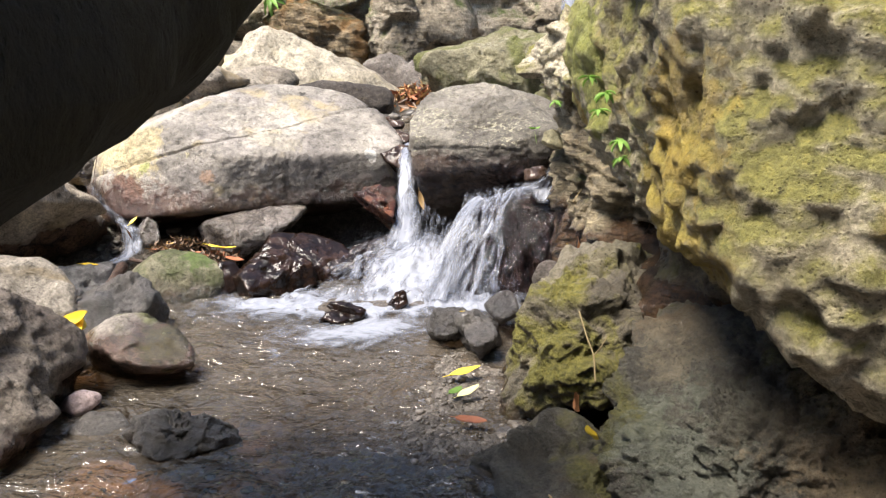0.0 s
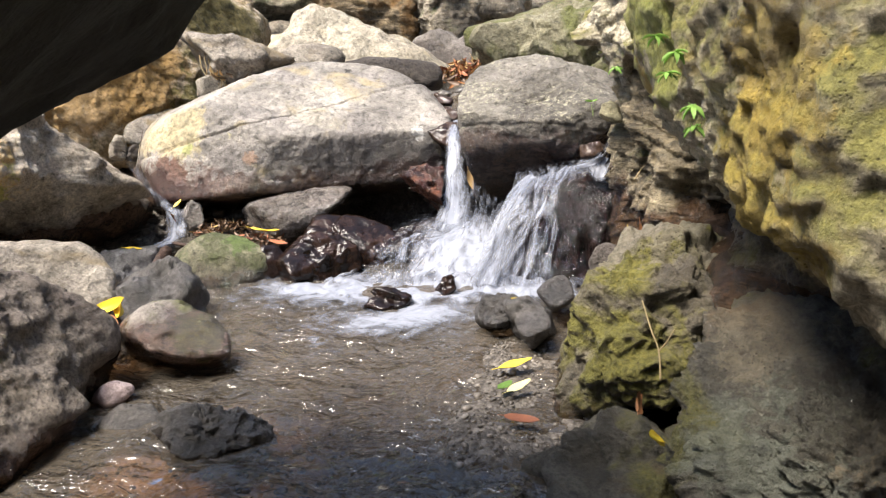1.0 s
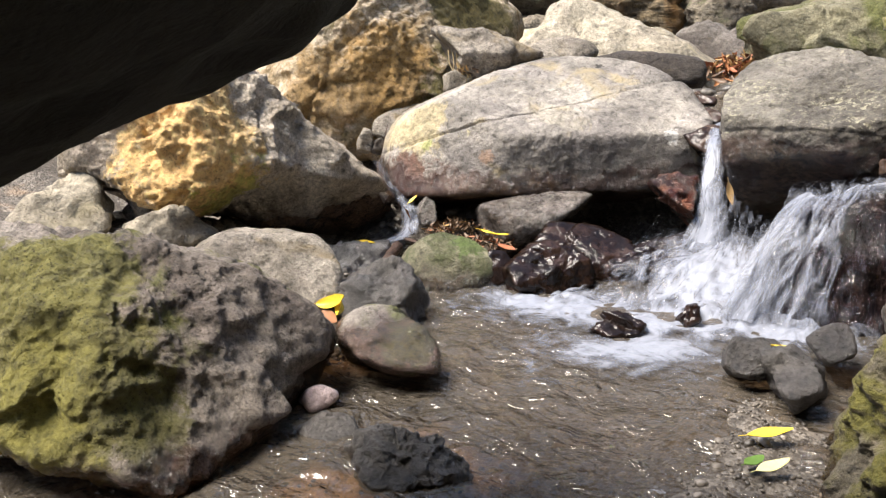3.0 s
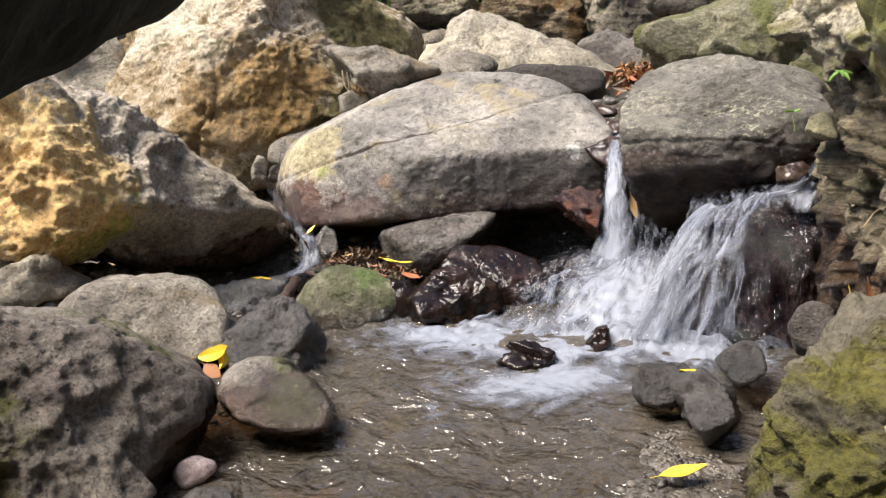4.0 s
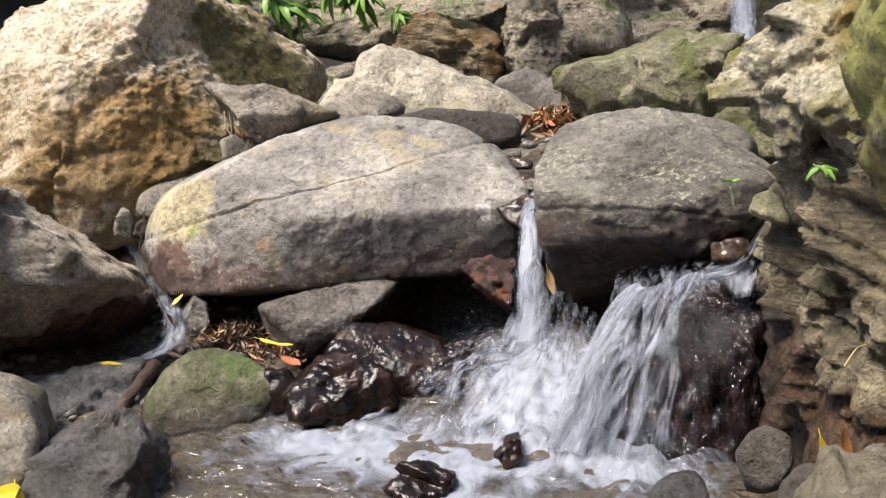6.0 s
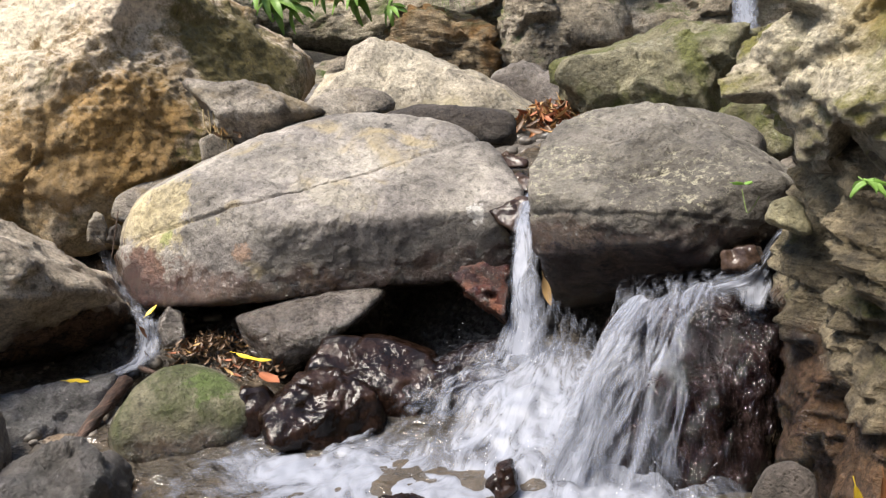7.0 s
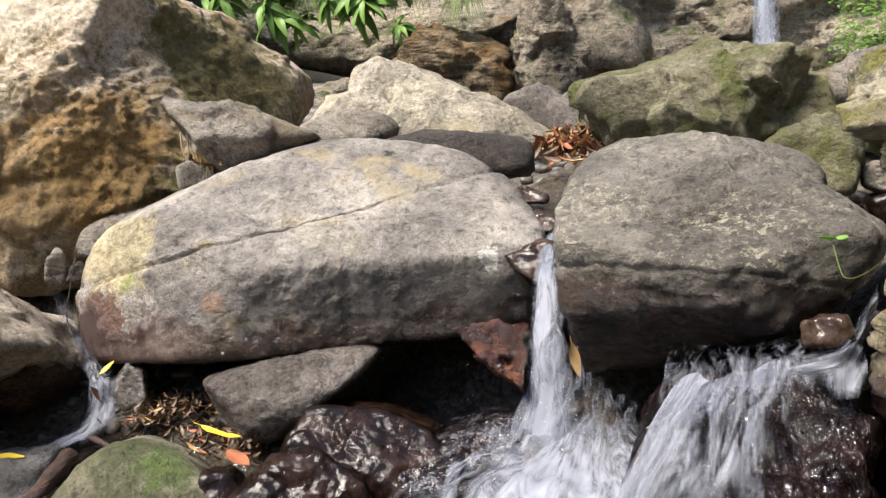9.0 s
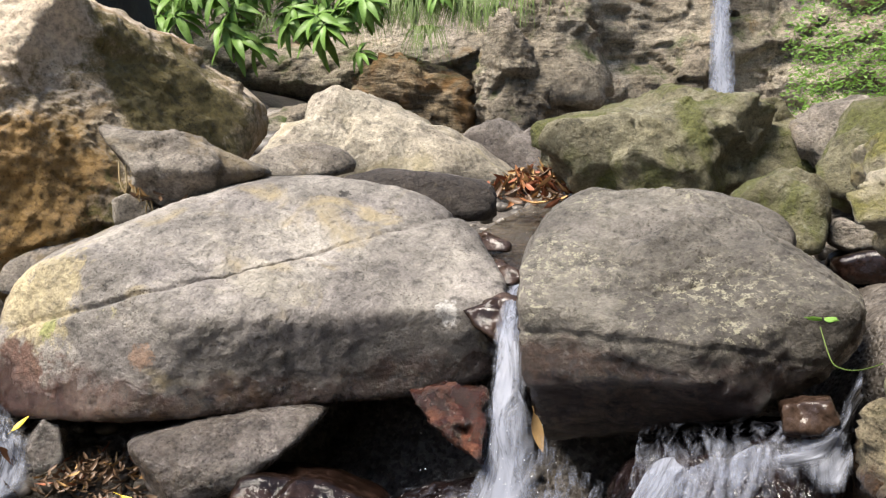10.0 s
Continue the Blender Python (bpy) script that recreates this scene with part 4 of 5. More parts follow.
rock("stone", (-0.56, 5.2, 0.53), [(130, 74, 0.13), (106, 74, 0.12), (17, -1, 0.11), (-120, -60, 0.14), (-143, -39, 0.08), (-140, -45, 0.07), (-70, 53, 0.13), (110, -18, 0.25)], M_RED, "rust red stone in the hollow beside the fall", "stone", sub=5, sharp=24, amp=0.02, freq=5, crag=0.03, chip=0.6)
rock("stone", (0.37, 3.5, 0.09), [(-177, 24, 0.09), (147, 61, 0.09), (44, 54, 0.10), (18, 18, 0.11), (-19, -48, 0.08), (-102, -63, 0.09), (-159, -16, 0.11), (-78, 63, 0.10), (102, -23, 0.14)], M_MURK, "low wet dark stone at the edge of the rapids", "stone", sharp=9, amp=0.02, freq=5, crag=0.012, chip=0.8)
rock("stone", (0.55, 3.35, 0.1), [(143, 61, 0.12), (43, 54, 0.10), (10, 7, 0.10), (-10, -32, 0.10), (-147, -38, 0.09), (-162, -15, 0.09), (-81, 64, 0.12), (99, -24, 0.18)], M_MURK, "wet brown stone at the edge of the rapids", "stone", sharp=9, amp=0.02, freq=5, crag=0.012, chip=0.9)
rock("stone", (0.65, 3.75, 0.14), [(170, 39, 0.09), (141, 63, 0.09), (31, 50, 0.10), (7, 6, 0.09), (-25, -51, 0.08), (-155, -36, 0.09), (-84, 61, 0.10), (96, -21, 0.15)], M_MURK, "wet grey stone below the cascade", "stone", sub=4, sharp=10, amp=0.02, freq=5)
rock("stone", (-0.11, 4.1, 0.05), [(-169, 20, 0.05), (121, 71, 0.07), (19, 8, 0.05), (-7, -46, 0.06), (-138, -47, 0.07), (-73, 20, 0.07), (107, -20, 0.09)], M_WET, "small dark stone breaking the foam", "stone", amp=0.02, freq=5, chip=0.4)
rock("stone", (-0.38, 3.75, 0.03), [(-175, 42, 0.09), (127, 69, 0.06), (68, 63, 0.07), (13, -18, 0.12), (-40, -65, 0.06), (-102, -63, 0.06), (-67, 61, 0.05), (113, -21, 0.09)], M_WET, "dark stone just under the foam", "stone", amp=0.03, freq=5, crag=0.02, chip=0.6)
rock("stone", (-0.54, 2.05, 0.0), [(-162, 40, 0.18), (132, 66, 0.11), (95, 62, 0.10), (62, 44, 0.12), (33, 0, 0.21), (-31, -60, 0.12), (-86, -57, 0.10), (-115, -39, 0.13), (-53, 66, 0.10), (127, -26, 0.18)], M_MURK, "dark wet stone breaking the shallow water", "stone", sub=6, sharp=12, amp=0.04, freq=4, crag=0.04, chip=0.7)
rock("stone", (-0.95, 2.1, -0.02), [(-171, 53, 0.08), (107, 64, 0.07), (49, 17, 0.11), (-14, -59, 0.08), (-73, -61, 0.07), (-126, -19, 0.12), (-47, 65, 0.07), (133, -25, 0.12)], M_MURK, "dark stone awash in the shallow water", "stone", sub=4, sharp=9, amp=0.03, freq=5)
rock("stone", (0.91, 3.85, 0.29), [(172, 18, 0.09), (141, 54, 0.10), (52, 62, 0.11), (2, 10, 0.09), (-16, -24, 0.08), (-75, -61, 0.10), (-171, -16, 0.09), (-91, 26, 0.12), (89, -26, 0.14)], M_DARK, "greenish grey stone beside the cascade", "stone", sub=4, sharp=12, amp=0.015, freq=5)
rock("pebble", (1.17, 3.35, 0.55), [(167, 12, 0.04), (138, 52, 0.05), (13, 41, 0.05), (-21, -23, 0.04), (-82, -63, 0.05), (-171, -31, 0.05), (-99, 25, 0.08), (81, -25, 0.10)], M_GREY, "smooth grey pebble on the bank", "pebble", sub=4, sharp=10, amp=0.01, freq=6)
rock("stone", (1.01, 3.4, 0.41), [(156, 36, 0.07), (86, 64, 0.08), (12, 33, 0.09), (-27, -35, 0.07), (-87, -61, 0.08), (179, -2, 0.08), (-94, 27, 0.12), (86, -27, 0.15)], M_DARK, "brown stone on the bank", "stone", sub=4, sharp=10, amp=0.02, freq=5)
rock("boulder", (1.14, 2.8, 0.28), [(-176, 7, 0.34), (178, 21, 0.29), (177, 24, 0.29), (168, 46, 0.34), (142, 71, 0.43), (23, 64, 0.46), (0, 19, 0.35), (-5, 3, 0.34), (-25, -39, 0.33), (-48, -57, 0.33), (-58, -61, 0.34), (-58, -61, 0.34), (-162, -22, 0.49), (-103, 49, 0.33), (-80, 4, 0.36), (-132, 15, 0.36), (90, -20, 0.31)], M_MOSSY, "rough boulder covered in yellow-green moss", sub=7, sharp=16, amp=0.05, freq=3.4, crag=0.04, pits=0.04, grit=0.014, chip=0.70)
rock("boulder", (1.06, 2.15, -0.02), [(167, 31, 0.21), (151, 47, 0.18), (132, 57, 0.19), (40, 52, 0.19), (18, 33, 0.19), (-2, 3, 0.21), (-87, -57, 0.14), (-159, -21, 0.23), (-88, 70, 0.12), (92, -30, 0.26)], M_FOOT, "dark grey stone at the foot of the mossy boulder", sharp=16, amp=0.03, freq=3, crag=0.03, chip=1.00)
rock("boulder", (1.78, 1.85, 0.22), [(162, 36, 0.62), (79, 74, 0.49), (24, 64, 0.42), (-10, 29, 0.41), (-79, -53, 0.39), (-157, -38, 0.46), (177, 2, 0.57), (172, 13, 0.58), (-129, 60, 0.22), (-105, 26, 0.26), (75, -26, 0.46)], M_FOOT, "brown rock sloping up to the rock wall", sub=7, sharp=12, amp=0.04, freq=3.2, crag=0.055, pits=0.02, grit=0.05, chip=0.6)
rock("boulder", (1.6, 4.1, 0.8), [(-179, 8, 0.85), (179, 39, 0.95), (177, 69, 0.84), (-179, 84, 0.76), (-38, 8, 1.17), (-91, -55, 0.99), (-175, -13, 0.75), (-177, -9, 0.73), (-177, -8, 0.73), (-177, -8, 0.73), (-105, 14, 0.74), (75, -14, 0.84), (-166, 0, 0.61), (150, 30, 0.87)], M_LAYER, "layered brown rock face standing beside the cascade", sub=7, sharp=16, amp=0.07, freq=2.2, crag=0.02, layers=0.03, grit=0.016, chip=0.9)
rock("stone", (0.885, 4.2, 1.14), [(-180, 10, 0.055), (150, 59, 0.05), (6, 42, 0.05), (2, 15, 0.05), (-121, -79, 0.06), (-152, -60, 0.05), (-100, 28, 0.05), (90, -8, 0.13)], M_KNOB, "pale yellowish knob of rock on the layered face", "stone", sub=4, sharp=24, amp=0.015, freq=5, chip=0.35)
rock("boulder", (2.1, 2.2, 1.5), [(-177, -23, 1.05), (-177, -30, 0.99), (-175, -36, 0.99), (-164, -54, 1.03), (-160, -56, 1.05), (-162, -56, 1.03), (-54, 12, 1.35), (-73, 37, 1.57), (-168, 16, 1.34), (-175, -2, 1.14), (-111, -3, 1.08), (102, 3, 1.08), (-165, -7, 0.86), (180, -48, 0.87), (146, 69, 0.90), (-173, 32, 0.98), (-114, 0, 0.98)], M_WALL, "massive mossy overhanging rock wall stained yellow", "rock wall", sub=7, sharp=20, amp=0.035, freq=2.6, crag=0.012, pits=0.008, grit=0.03, chip=0.32)
rock("boulder", (1.22, 4.2, 1.62), [(-175, 56, 0.34), (-179, 17, 0.45), (-180, -11, 0.45), (-179, -43, 0.37), (-176, -61, 0.34), (-150, 62, 0.42), (-88, 6, 0.62), (-128, 24, 0.44), (-152, -48, 0.40), (-100, -50, 0.62), (95, 5, 0.5), (5, 0, 0.7), (150, 20, 0.42)], M_WALL, "angular ledged yellowish block ending the mossy rock wall", "rock wall", sub=7, sharp=26, amp=0.03, freq=3.6, crag=0.02, layers=0.004, pits=0.006, grit=0.012, chip=1.2)
# Near-black colour stands in for the shade on this underside.
rock("boulder", (-0.5, 0.6, 1.9), [(33, -59, 0.828), (32, -39, 0.963), (29, -59, 0.89), (37, -35, 0.963), (38, -48, 0.921), (38, -65, 0.828), (43, -28, 0.931), (44, -54, 0.859), (42, -70, 0.766), (46, -40, 0.89), (45, -70, 0.735), (47, -65, 0.766), (64, -68, 0.673), (74, -71, 0.652), (5, 4, 1.2), (90, 17, 1.05), (180, 0, 0.6), (-90, 0, 3.0), (0, 90, 0.32), (-90, 60, 1.5)], M_BLACK, "overhanging rock coloured near black for its deep shade", "rock", sub=6, sharp=60, amp=0.025, freq=3, crag=0.012)

rock("boulder", (1.86, 2.75, 0.55), [(180, 10, 0.44), (-90, 20, 0.42), (-130, 22, 0.42), (0, 0, 0.5), (90, 0, 0.5), (0, 90, 0.6), (0, -90, 0.65), (160, 40, 0.48)], M_LAYER, "dark brown rock under the overhanging rock wall", sub=5, sharp=14, amp=0.05, freq=2.5, crag=0.03, grit=0.02, chip=0.8)
rock("stone", (-3.37, 5.15, 0.81), [(-129, 13, 0.05), (-134, 41, 0.07), (63, 55, 0.10), (53, 8, 0.06), (50, -11, 0.06), (-95, -72, 0.09), (-38, 9, 0.07), (142, -9, 0.11)], M_GREY, "small upright grey stone at the head of the trickle", "stone", sub=4, sharp=16, amp=0.01, freq=5, chip=0.4)
rock("stone", (-3.26, 5.2, 0.77), [(-131, 18, 0.05), (-142, 56, 0.05), (57, 35, 0.06), (49, -10, 0.04), (-100, -70, 0.06), (-39, 9, 0.06), (141, -9, 0.10)], M_DARK, "small dark stone at the head of the trickle", "stone", sub=4, sharp=14, amp=0.01, freq=5, chip=0.4)
rock("stone", (-2.4, 4.75, 0.32), [(-144, 27, 0.07), (59, 50, 0.10), (42, 0, 0.07), (5, -66, 0.10), (-131, -18, 0.08), (-47, 14, 0.08), (133, -14, 0.10)], M_FILM, "grey stone standing in the trickle", "stone", sub=4, sharp=14, amp=0.02, freq=5)
for key, place, facets in (("a", (-0.80, 6.35, 1.14), [(-176, 65, 0.05), (33, 70, 0.05), (13, -15, 0.14), (-69, -82, 0.05), (-152, -51, 0.10), (-73, 47, 0.05), (107, -7, 0.15)]), ("b", (-0.63, 6.05, 1.02), [(174, 70, 0.06), (31, 63, 0.06), (5, -45, 0.10), (-100, -79, 0.06), (-157, -27, 0.12), (-74, 49, 0.06), (106, -9, 0.15)]), ("c", (-0.50, 5.75, 0.88), [(174, 66, 0.09), (50, 74, 0.09), (12, -7, 0.16), (-46, -77, 0.2), (-152, -45, 0.14), (-75, 35, 0.13), (105, -10, 0.2)])):
    rock("stone", place, facets, M_DAMP, "flat wet stone in the channel above the fall", "stone", "channel stones", sub=5, sharp=20, amp=0.015, freq=5, chip=0.3)
# Added block, coloured black to give the recess its darkness whatever sun hits it.
rock("boulder", (-7.6, 8.2, 2.6), [(-60, 5, 1.9), (-20, 0, 1.6), (20, 10, 1.8), (90, 0, 2.2), (180, 0, 2.4), (-120, 0, 2.2), (0, 90, 2.6), (0, -90, 2.8)], M_BLACK, "rock added and coloured black as the shade of a recess behind the tan boulder", "rock", sharp=14, amp=0.15, freq=0.8, crag=0.1)
rock("boulder", (-6.02, 5.2, 1.84), [(-114, 52, 0.42), (-98, 76, 0.43), (49, 44, 0.61), (48, 49, 0.59), (54, -16, 0.64), (-127, -81, 0.33), (64, -87, 0.37), (-118, -2, 0.67), (-33, 27, 0.46), (147, 3, 0.72)], M_PALE, "pale boulder leaning on the huge tan boulder", sharp=14, amp=0.06, freq=1.6, crag=0.06, pits=0.05, chip=0.70)
rock("boulder", (-5.74, 12.2, 1.81), [(-144, 28, 0.58), (-142, 63, 0.41), (-115, 84, 0.47), (29, 7, 0.72), (29, -64, 0.41), (-140, -75, 0.56), (-58, 29, 0.46), (122, 1, 0.72)], M_CLIFF, "grey rubble boulder at the foot of the cliff", sub=4, sharp=14, amp=0.06, freq=1.6, crag=0.06, chip=0.90)
# Added filler whose dark stone stands in for a shadowed hollow.
rock("boulder", (-2.2, 11.6, 1.64), [(-161, 21, 0.56), (-158, 59, 0.40), (11, 60, 0.36), (13, 27, 0.53), (9, -64, 0.52), (-156, -68, 0.46), (-74, 30, 0.46), (106, 0, 0.72)], M_DARK, "dark boulder added for the shade of a hollow at the cliff foot", sub=4, sharp=14, amp=0.06, freq=1.6, crag=0.06, chip=0.90)
rock("boulder", (-4.24, 13.4, 2.48), [(-151, 23, 0.91), (-140, 67, 0.68), (-3, 75, 0.55), (17, 30, 0.77), (20, -37, 0.97), (-168, -82, 0.48), (-154, -29, 0.91), (-67, 6, 0.46), (113, 4, 0.93)], M_LEDGE, "orange stained ledge below the hanging plants", sharp=24, amp=0.06, freq=1.2, crag=0.05, layers=0.05, chip=0.60)

# ---------------------------------------------------------------- falling and foaming water


def fall(name, line, widths, label, depth=0.04, layers=4, nu=18, nv=60, seed=0, cover=0.05):
    """White water along a line of places: bowed sheets one behind the other."""
    top = new(name, None)
    tagged(top, label, "waterfall", kind="structure")
    length = sum((Vector(b) - Vector(a)).length for a, b in zip(line, line[1:]))
    for k in range(layers):
        def point(u, v, k=k):
            c = spline(line, v)
            w = spline([(x, 0, 0) for x in widths], v).x
            s = (u - 0.5) * (1.12 - 0.14 * k)
            wob = 0.45 * w * noise.noise(Vector((u * 5, v * 7 + k * 9, seed)))
            bow = depth * (1 - (2 * u - 1) ** 2) * (1 - 0.5 * k) * (0.4 + v)
            return (c.x + s * w + wob * 0.3, c.y - bow + wob * 0.4, c.z + wob * 0.25)
        surface("water_sheet", point, nu, nv, M_FALL, lambda u, v: cover + 0.04 + 0.42 * (1 - abs(2 * u - 1) ** 1.3) - 0.36 + 0.14 * v, top, (widths[-1], length))
    return top


fall("waterfall", [(-0.50, 5.95, 0.98), (-0.44, 5.6, 0.95), (-0.38, 5.36, 0.88), (-0.33, 5.18, 0.66), (-0.30, 5.06, 0.42), (-0.29, 5.0, 0.22)], [0.10, 0.10, 0.12, 0.17, 0.22, 0.3], "narrow white fall of water between two boulders", cover=0.14)
trickle = tagged(new("trickle", None), "thin broken trickle of white water beside the big boulder", "waterfall", kind="structure")
TRICKLE = [(-3.18, 5.02, 0.81), (-2.98, 4.92, 0.67), (-2.84, 4.86, 0.54), (-2.66, 4.77, 0.43), (-2.52, 4.70, 0.37), (-2.47, 4.65, 0.25), (-2.45, 4.55, 0.17), (-2.55, 4.38, 0.13)]
for k in range(3):
    def trickle_point(u, v, k=k):
        c = spline(TRICKLE, v)
        w = 0.07 + 0.14 * v
        n = noise.noise(Vector((u * 4, v * 9 + k * 5, 2)))
        m = noise.noise(Vector((u * 9, v * 21, k)))
        return (c.x + (u - 0.5) * w + 0.03 * n, c.y - 0.02 * k - 0.04 * (1 - (2 * u - 1) ** 2) + 0.02 * m, c.z + 0.03 * n + 0.02 * m)
    surface("water_sheet", trickle_point, 16, 70, M_FALL, lambda u, v: -0.27 + 0.28 * (1 - abs(2 * u - 1) ** 2) + 0.2 * step(0.4, 0.6, v) - 0.2 * step(0.2, 0.0, v) - 0.12 * step(0.75, 1.0, v), trickle, (0.25, 0.9))
fall("waterfall", [(0.2, 21.9, 9.0), (0.25, 21.25, 6.5), (0.3, 20.7, 4.5), (0.45, 20.1, 2.2)], [0.35, 0.4, 0.45, 0.6], "distant white waterfall down the cliff", seed=7, cover=0.16)

drips = tagged(new("dripping_water", None), "thin threads of water dripping from the flat-topped boulder", "waterfall", kind="structure")
for i, (x, z0, z1) in enumerate(((-0.14, 0.60, 0.30), (-0.10, 0.56, 0.28), (-0.06, 0.54, 0.30), (-0.02, 0.50, 0.30), (0.03, 0.48, 0.32), (0.07, 0.46, 0.34))):
    surface("water_thread", lambda u, v, x=x, a=z0, b=z1: (x + (u - 0.5) * (0.03 + 0.03 * v) + 0.006 * math.sin(9 * v + x * 90), 4.97 - 0.02 * v, a + (b - a) * v), 4, 20, M_FALL, lambda u, v, i=i: 0.02 + 0.06 * math.sin(7 * v + i * 2.1) + 0.1 * v, drips, (0.06, 0.3))

cascade = tagged(new("cascade", None), "white cascade spreading over a dark wet rock", "waterfall", kind="structure")


def cascade_point(u, v, lift=0.0):
    a = Vector((0.27 + 0.52 * u, 4.76 + 0.10 * u, 0.63 + 0.12 * u))
    b = Vector((0.02 + 0.80 * u, 4.28 - 0.04 * u, 0.02))
    m = Vector((0.18 + 0.62 * u, 4.42 + 0.02 * u, 0.55 + 0.12 * u))
    c = a * (1 - v) ** 2 + m * (2 * v * (1 - v)) + b * v * v
    n = noise.noise(Vector((u * 6, v * 3, lift * 50)))
    m = noise.noise(Vector((u * 17, v * 4, lift * 50)))
    return (c.x + 0.03 * n, c.y - 0.05 - lift + 0.05 * n + 0.02 * m, c.z + 0.02 + 0.04 * n)


def cascade_cover(u, v):
    return -0.01 + 0.22 * math.exp(-((u - 0.10) / 0.14) ** 2) + 0.05 * math.exp(-((u - 0.45) / 0.16) ** 2) - 0.35 * step(0.5, 0.92, u) * (1 - 0.8 * math.exp(-(v / 0.22) ** 2)) + 0.06 * v * (1 - u) + 0.07 * math.exp(-(v / 0.2) ** 2)


for k in range(3):
    surface("water_sheet", lambda u, v, k=k: cascade_point(u, v, 0.02 * k), 60, 60, M_FALL, lambda u, v, k=k: cascade_cover(u, v) - 0.05 * k, cascade, (0.8, 0.8))


def lip_point(u, v):
    n = noise.noise(Vector((u * 7, v * 4, 3)))
    return (0.22 + 0.64 * u + 0.02 * n, 4.96 - 0.31 * v + 0.10 * u * v, 0.70 + 0.10 * u + 0.015 * n - 0.15 * v ** 3)


surface("water_sheet", lip_point, 50, 24, M_FALL, lambda u, v: -0.12 + 0.20 * math.exp(-((v - 0.7) / 0.3) ** 2) - 0.25 * step(0.9, 1.0, v) + 0.22 * step(0.66, 0.88, u) - 0.3 * step(0.93, 1.0, u), cascade, (0.7, 0.35))


def spout_point(u, v):
    c = spline([(0.90, 5.0, 0.90), (0.87, 4.92, 0.88), (0.82, 4.82, 0.81), (0.75, 4.75, 0.755), (0.62, 4.71, 0.735)], v)
    n = noise.noise(Vector((u * 5, v * 6, 9)))
    return (c.x + 0.012 * n, c.y - 0.03 * (1 - (2 * u - 1) ** 2), c.z + (u - 0.5) * 0.15 * (1 - 0.4 * v) + 0.015 * n)


surface("water_sheet", spout_point, 16, 40, M_FALL, lambda u, v: -0.12 + 0.34 * (1 - abs(2 * u - 1) ** 2) + 0.1 * v - 0.25 * step(0.85, 1.0, v), cascade, (0.12, 0.4))


def rapid_height(x, y):
    z = 0.28 * step(4.15, 5.05, y - 0.15 * noise.noise(Vector((x * 2, y * 2, 0))))
    z *= 1 - 0.5 * step(-0.55, -1.0, x)
    swell = 0.04 * step(3.4, 4.3, y)
    return z + 0.014 + swell * noise.fractal(Vector((x * 5, y * 4, 5)), 1, 2, 4) + 0.4 * swell * noise.noise(Vector((x * 18, y * 14, 2)))


def rapid_point(u, v):
    x, y = -1.7 + 2.6 * u, 2.7 + 2.4 * v
    return (x, y, rapid_height(x, y))


def rapid_cover(u, v):
    x, y = -1.7 + 2.6 * u, 2.7 + 2.4 * v
    core = math.exp(-(((x + 0.12) / 0.5) ** 2 + ((y - 4.6) / 0.55) ** 2))
    band = 1.05 * math.exp(-(((x + 0.55) / 0.85) ** 4 + ((y - 4.02 - 0.12 * (x + 0.5)) / 0.36) ** 2))
    tail = 0.92 * math.exp(-(((x + 0.22 - 0.45 * (y - 3.6)) / 0.42) ** 2 + ((y - 3.55) / 0.42) ** 2))
    foot = 0.95 * math.exp(-(((x - 0.3) / 0.45) ** 2 + ((y - 4.2) / 0.3) ** 2))
    edge = step(0.0, 0.06, u) * step(1.0, 0.94, u) * step(0.0, 0.06, v)
    patch = 0.10 * noise.fractal(Vector((x * 3.1, y * 3.1, 7)), 1, 2, 3)
    return (max(core, band, tail, foot) * 0.62 - 0.22 + patch) * edge - 0.3 * (1 - edge)


rapids = surface("rapids", rapid_point, 170, 180, M_FOAM, rapid_cover, None, (2.6, 2.4), (-0.1, 5.3))
tagged(rapids, "white foaming water at the foot of the falls", "foam", kind="structure")

# ---------------------------------------------------------------- fallen leaves, sticks and vines

leaf("fallen_leaf", (-1.66, 2.90, 0.19), (52, -16, 5), 0.23, 0.09, M_YELLOW, "large bright yellow crumpled leaf between bank stones", 0.7, 0.6, 1)
leaf("fallen_leaf", (-1.60, 2.90, 0.17), (62, 20, -38), 0.17, 0.08, M_YELLOW, "torn yellow leaf curled against another", 0.9, 0.9, 21)
leaf("fallen_leaf", (-1.64, 2.83, 0.13), (35, 6, -20), 0.18, 0.08, M_ORANGE, "orange-brown leaf under the yellow one", 0.15, 0.2, 2)
leaf("fallen_leaf", (0.48, 3.48, 0.175), (-8, 4, 10), 0.12, 0.055, M_YELLOW, "small yellow leaf on a wet stone", 0.18, 0.3, 3)
leaf("fallen_leaf", (0.56, 2.87, 0.055), (5, -6, 35), 0.17, 0.065, M_YELLOW, "yellow leaf lying on wet gravel", 0.18, 0.3, 4)
leaf("fallen_leaf", (0.62, 2.63, 0.055), (0, -8, 50), 0.13, 0.062, M_PALELEAF, "pale cream leaf lying on wet gravel", 0.2, 0.2, 5)
leaf("fallen_leaf", (0.555, 2.65, 0.045), (0, 5, 70), 0.11, 0.055, M_GREENLEAF, "dull green leaf under a pale one", 0.2, 0.2, 6)
leaf("fallen_leaf", (0.68, 2.35, 0.045), (4, 4, 0), 0.14, 0.07, M_REDLEAF, "orange-red leaf soaked in shallow water", 0.2, 0.2, 7)
leaf("fallen_leaf", (1.115, 2.16, 0.25), (75, 8, 90), 0.20, 0.075, M_ORANGE, "brown-orange curled leaf against the mossy boulder", 0.18, 0.4, 8)
